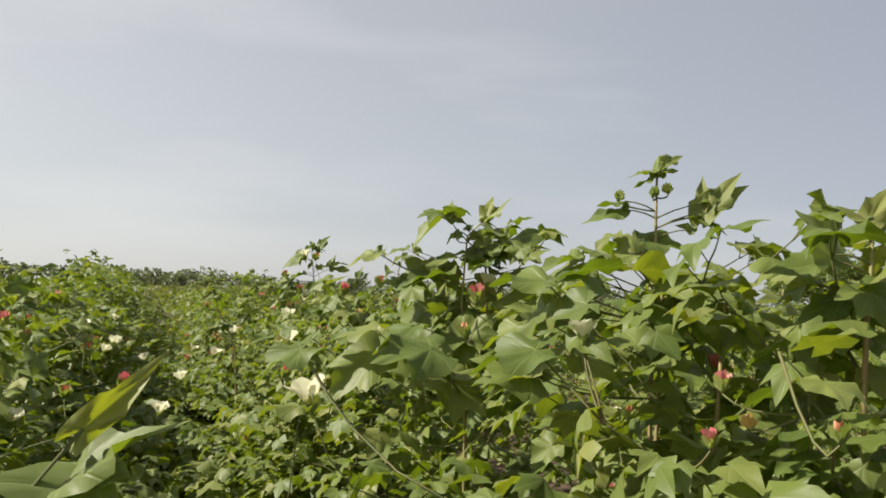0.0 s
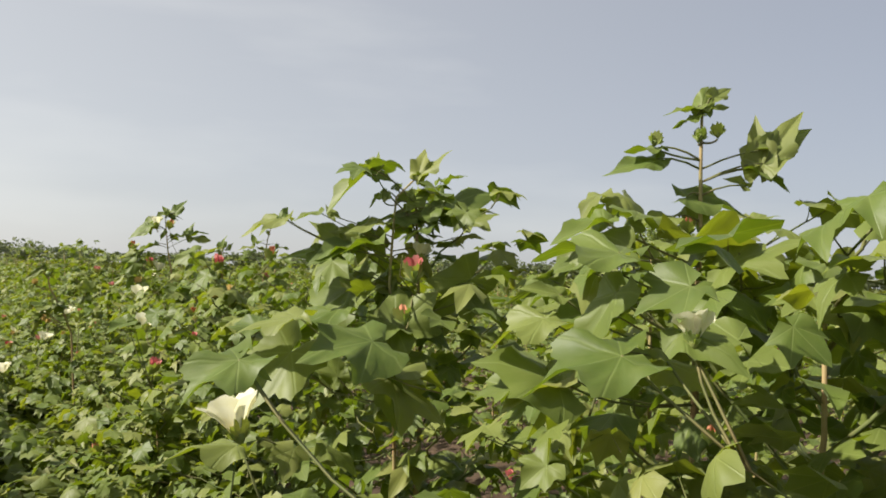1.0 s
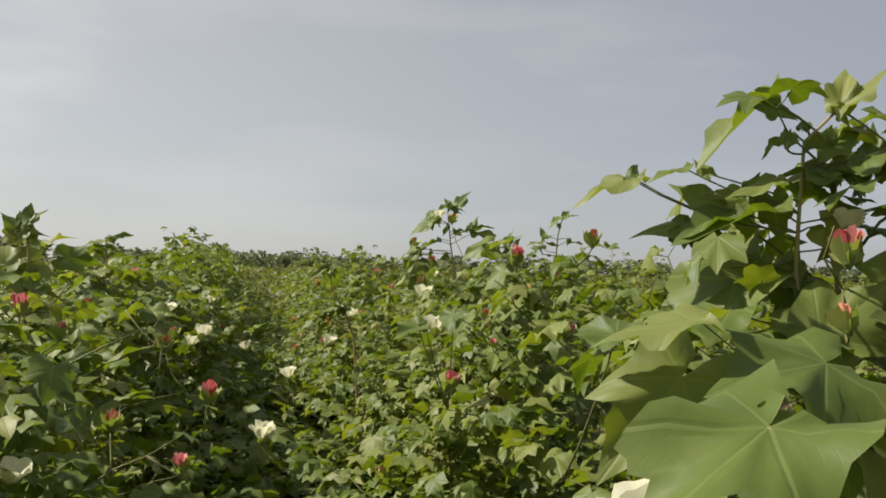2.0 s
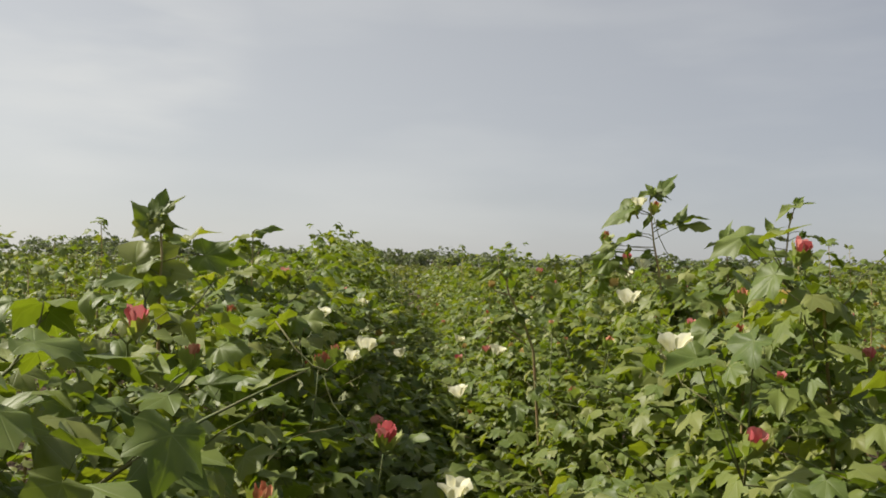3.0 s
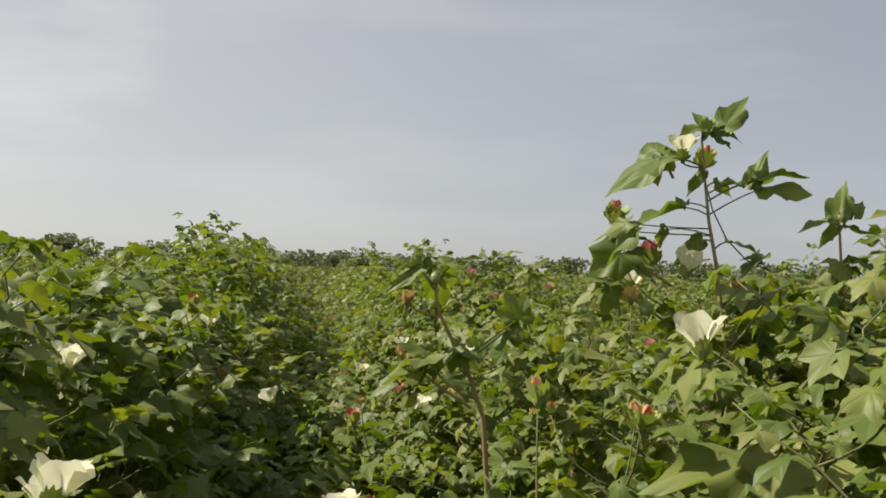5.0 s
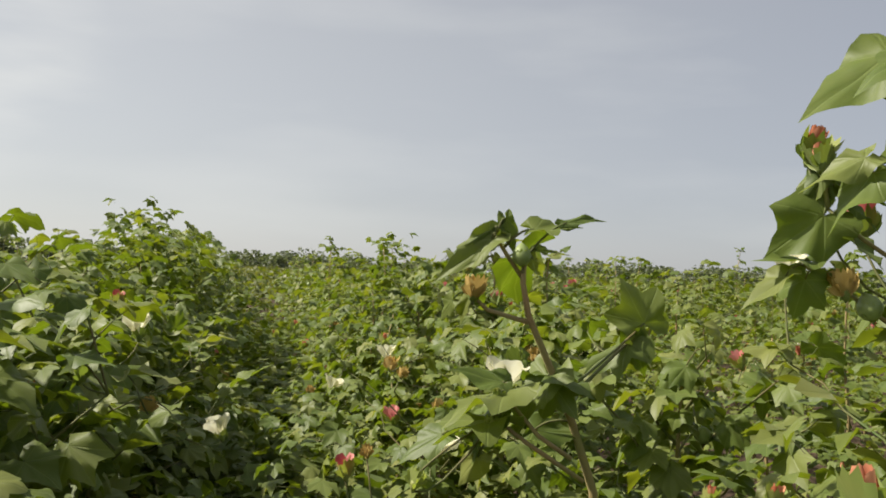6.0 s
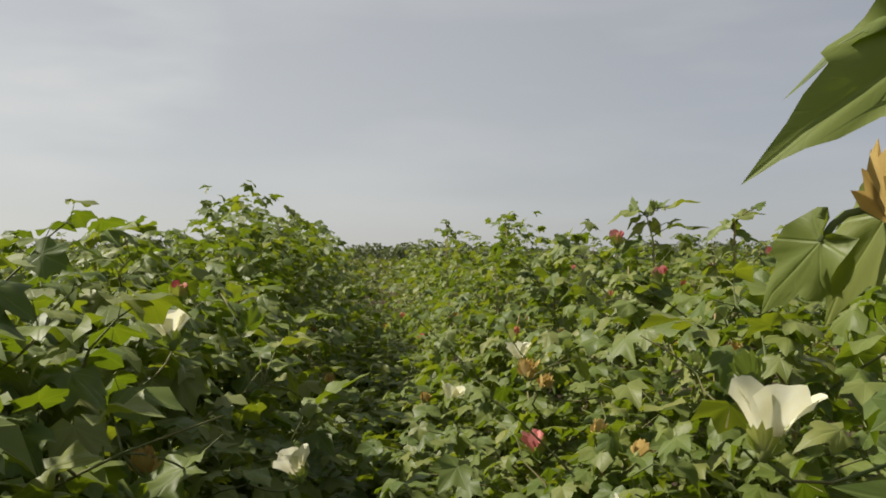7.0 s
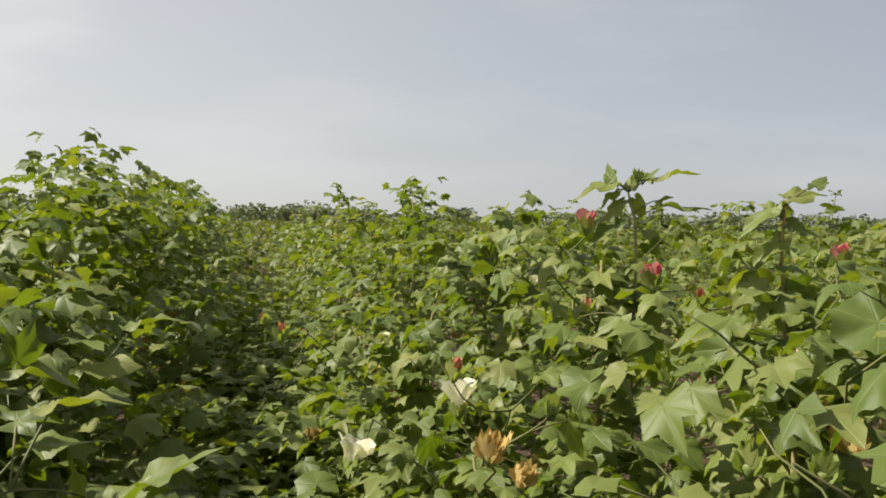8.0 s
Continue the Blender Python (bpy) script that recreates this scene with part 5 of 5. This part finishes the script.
# ---------------------------------------------------------------- the rest of the field, as one mass of leaves
def far_field():
    rng = np.random.default_rng(3)
    out_v, out_f, base = [], [], 0
    shape = np.array([(0, 0, 0), (-0.55, 0.35, 0.12), (0, 1.0, -0.12), (0.55, 0.35, 0.12)])
    for lo, hi, n, size in ((NEAR_LIMIT - 0.4, 24, 60000, 0.095), (24, 45, 46000, 0.14), (45, 130, 34000, 0.30), (0, 0, 52000, 0.16)):
        r = np.sqrt(rng.uniform(lo * lo, hi * hi, n))
        a = np.radians(rng.uniform(-45, 47, n))
        x, y = -0.5 - r * np.sin(a), 2 + r * np.cos(a)
        u = x * RN.x + y * RN.y
        if lo == 0:
            # the field on both sides and behind the start of the path
            x, y = rng.uniform(-22, 22, n), rng.uniform(-16, 24, n)
            u, v = x * RN.x + y * RN.y, x * RD.x + y * RD.y
            off = np.degrees(np.arctan2(-x, y + 0.6))
            row_gap = np.cos(2 * np.pi * (u - 0.87) / 1.25) < rng.uniform(-1.2, 0.6, n)
            keep = ((off < -45) | (off > 47)) & ~row_gap & ((np.abs(u) > 1.2) | (v < -0.8) | ((v < 0.2) & (np.abs(u) > 0.75)))
            x, y, u = x[keep], y[keep], u[keep]
            n = len(x)
        hump = np.cos(2 * np.pi * (u - 0.87) / 1.25)
        top = 0.95 + 0.12 * hump + 0.07 * np.sin(0.9 * x + 1.3) * np.sin(0.7 * y) + rng.normal(0, 0.04, n)
        z = top - rng.exponential(0.16, n)
        s = size * rng.uniform(0.6, 1.2, n)
        az, tx, ty = rng.uniform(0, 2 * np.pi, n), rng.normal(0, 0.45, n), rng.normal(-0.35, 0.45, n)
        p = np.repeat(shape[None], n, 0) * s[:, None, None]
        ca, sa_ = np.cos(tx)[:, None], np.sin(tx)[:, None]
        yy, zz = p[..., 1] * ca - p[..., 2] * sa_, p[..., 1] * sa_ + p[..., 2] * ca
        cb, sb = np.cos(ty)[:, None], np.sin(ty)[:, None]
        xx, zz = p[..., 0] * cb + zz * sb, -p[..., 0] * sb + zz * cb
        cz, sz = np.cos(az)[:, None], np.sin(az)[:, None]
        v = np.stack([xx * cz - yy * sz + x[:, None], xx * sz + yy * cz + y[:, None], zz + z[:, None]], -1).reshape(-1, 3)
        i = base + 4 * np.arange(n)
        out_v.append(v)
        out_f.append(np.concatenate([np.stack([i, i + 2, i + 1], 1), np.stack([i, i + 3, i + 2], 1)]))
        base += 4 * n
    me = mesh_from("cotton_field", np.concatenate(out_v).tolist(), np.concatenate(out_f).tolist(), [FAR_LEAF])
    return tagged(new("cotton_field", me), "wide green cotton field reaching to the treeline", "field", kind="stuff")


far_field()


# ---------------------------------------------------------------- trees along the field's far edge
def tree(x, y, height, width, seed, leaf=0.085, number=90, label="dusty green bushy tree at the field's edge", foliage=TREE_LEAF):
    rng = random.Random(seed)
    thing = new("tree")
    thing.matrix_basis = Matrix.Translation((x, y, 0))
    tagged(thing, label, "tree", "trees along the field's edge")
    trunk = [Vector((0.04 * height * math.sin(i * 1.3 + seed), 0.03 * height * math.cos(i), height * 0.14 * i)) for i in range(5)]
    part("trunk", mesh_from("trunk", *tube(trunk, [0.05 * height * (1 - 0.18 * i) for i in range(5)], 7), [BARK]), thing)
    clumps = []
    for k in range(4):
        a = k * 2.4 + rng.uniform(-0.4, 0.4)
        end = Vector((math.cos(a) * width * 0.32 * rng.uniform(0.5, 1.15), math.sin(a) * width * 0.32 * rng.uniform(0.5, 1.15), height * rng.uniform(0.5, 0.85)))
        start = trunk[2 + k % 3]
        part("limb", mesh_from("limb", *tube([start, start.lerp(end, 0.5) + Vector((0, 0, 0.05 * height)), end], [0.02 * height, 0.013 * height, 0.006 * height], 5), [BARK]), thing)
        clumps.append((end, rng.uniform(0.16, 0.26)))
    for k in range(14):
        a = rng.uniform(0, 6.28)
        r = math.sqrt(rng.random()) * width * 0.42
        clumps.append((Vector((math.cos(a) * r, math.sin(a) * r, height * (rng.uniform(0.0, 0.8) * (1 - 0.55 * r / width) + 0.03))), rng.uniform(0.12, 0.22)))
    verts, faces = [], []
    for c, rad in clumps:
        for _ in range(number):
            d = Vector((rng.gauss(0, 1), rng.gauss(0, 1), rng.gauss(0, 1))).normalized() * (rng.random() ** 0.4)
            p = c + Vector((d.x * rad * width, d.y * rad * width, d.z * rad * height))
            s = leaf * min(height, width) * rng.uniform(0.5, 1.3)
            m = Matrix.Translation(p) @ pose(0, 0, 0, rng.uniform(-70, 70), rng.uniform(-70, 70), rng.uniform(0, 360))
            b = len(verts)
            verts += [m @ Vector(q) for q in ((0, -s, 0), (s * 0.6, 0, s * 0.2), (0, s, 0), (-s * 0.6, 0, s * 0.2))]
            faces += [(b, b + 1, b + 2), (b, b + 2, b + 3)]
    part("crown", mesh_from("crown", verts, faces, [foliage]), thing)
    return thing


rt = random.Random(9)
for k in range(34):
    a = radians(-46 + 2.8 * k + rt.uniform(-1, 1))
    d = rt.uniform(105, 125)
    tree(-math.sin(a) * d, math.cos(a) * d, rt.uniform(2.7, 3.6), rt.uniform(8, 12), 200 + k)
for a, d, h, w in ((28.6, 96, 2.9, 7), (33.4, 92, 3.6, 6), (15.6, 112, 3.3, 8), (-7.5, 110, 3.1, 9)):
    tree(-math.sin(radians(a)) * d, math.cos(radians(a)) * d, h, w, 400 + int(a))
tree(26.1, 54, 5.4, 7.4, 300, 0.024, 1100, "large leafy green tree beyond the cotton field", FRESH_LEAF)
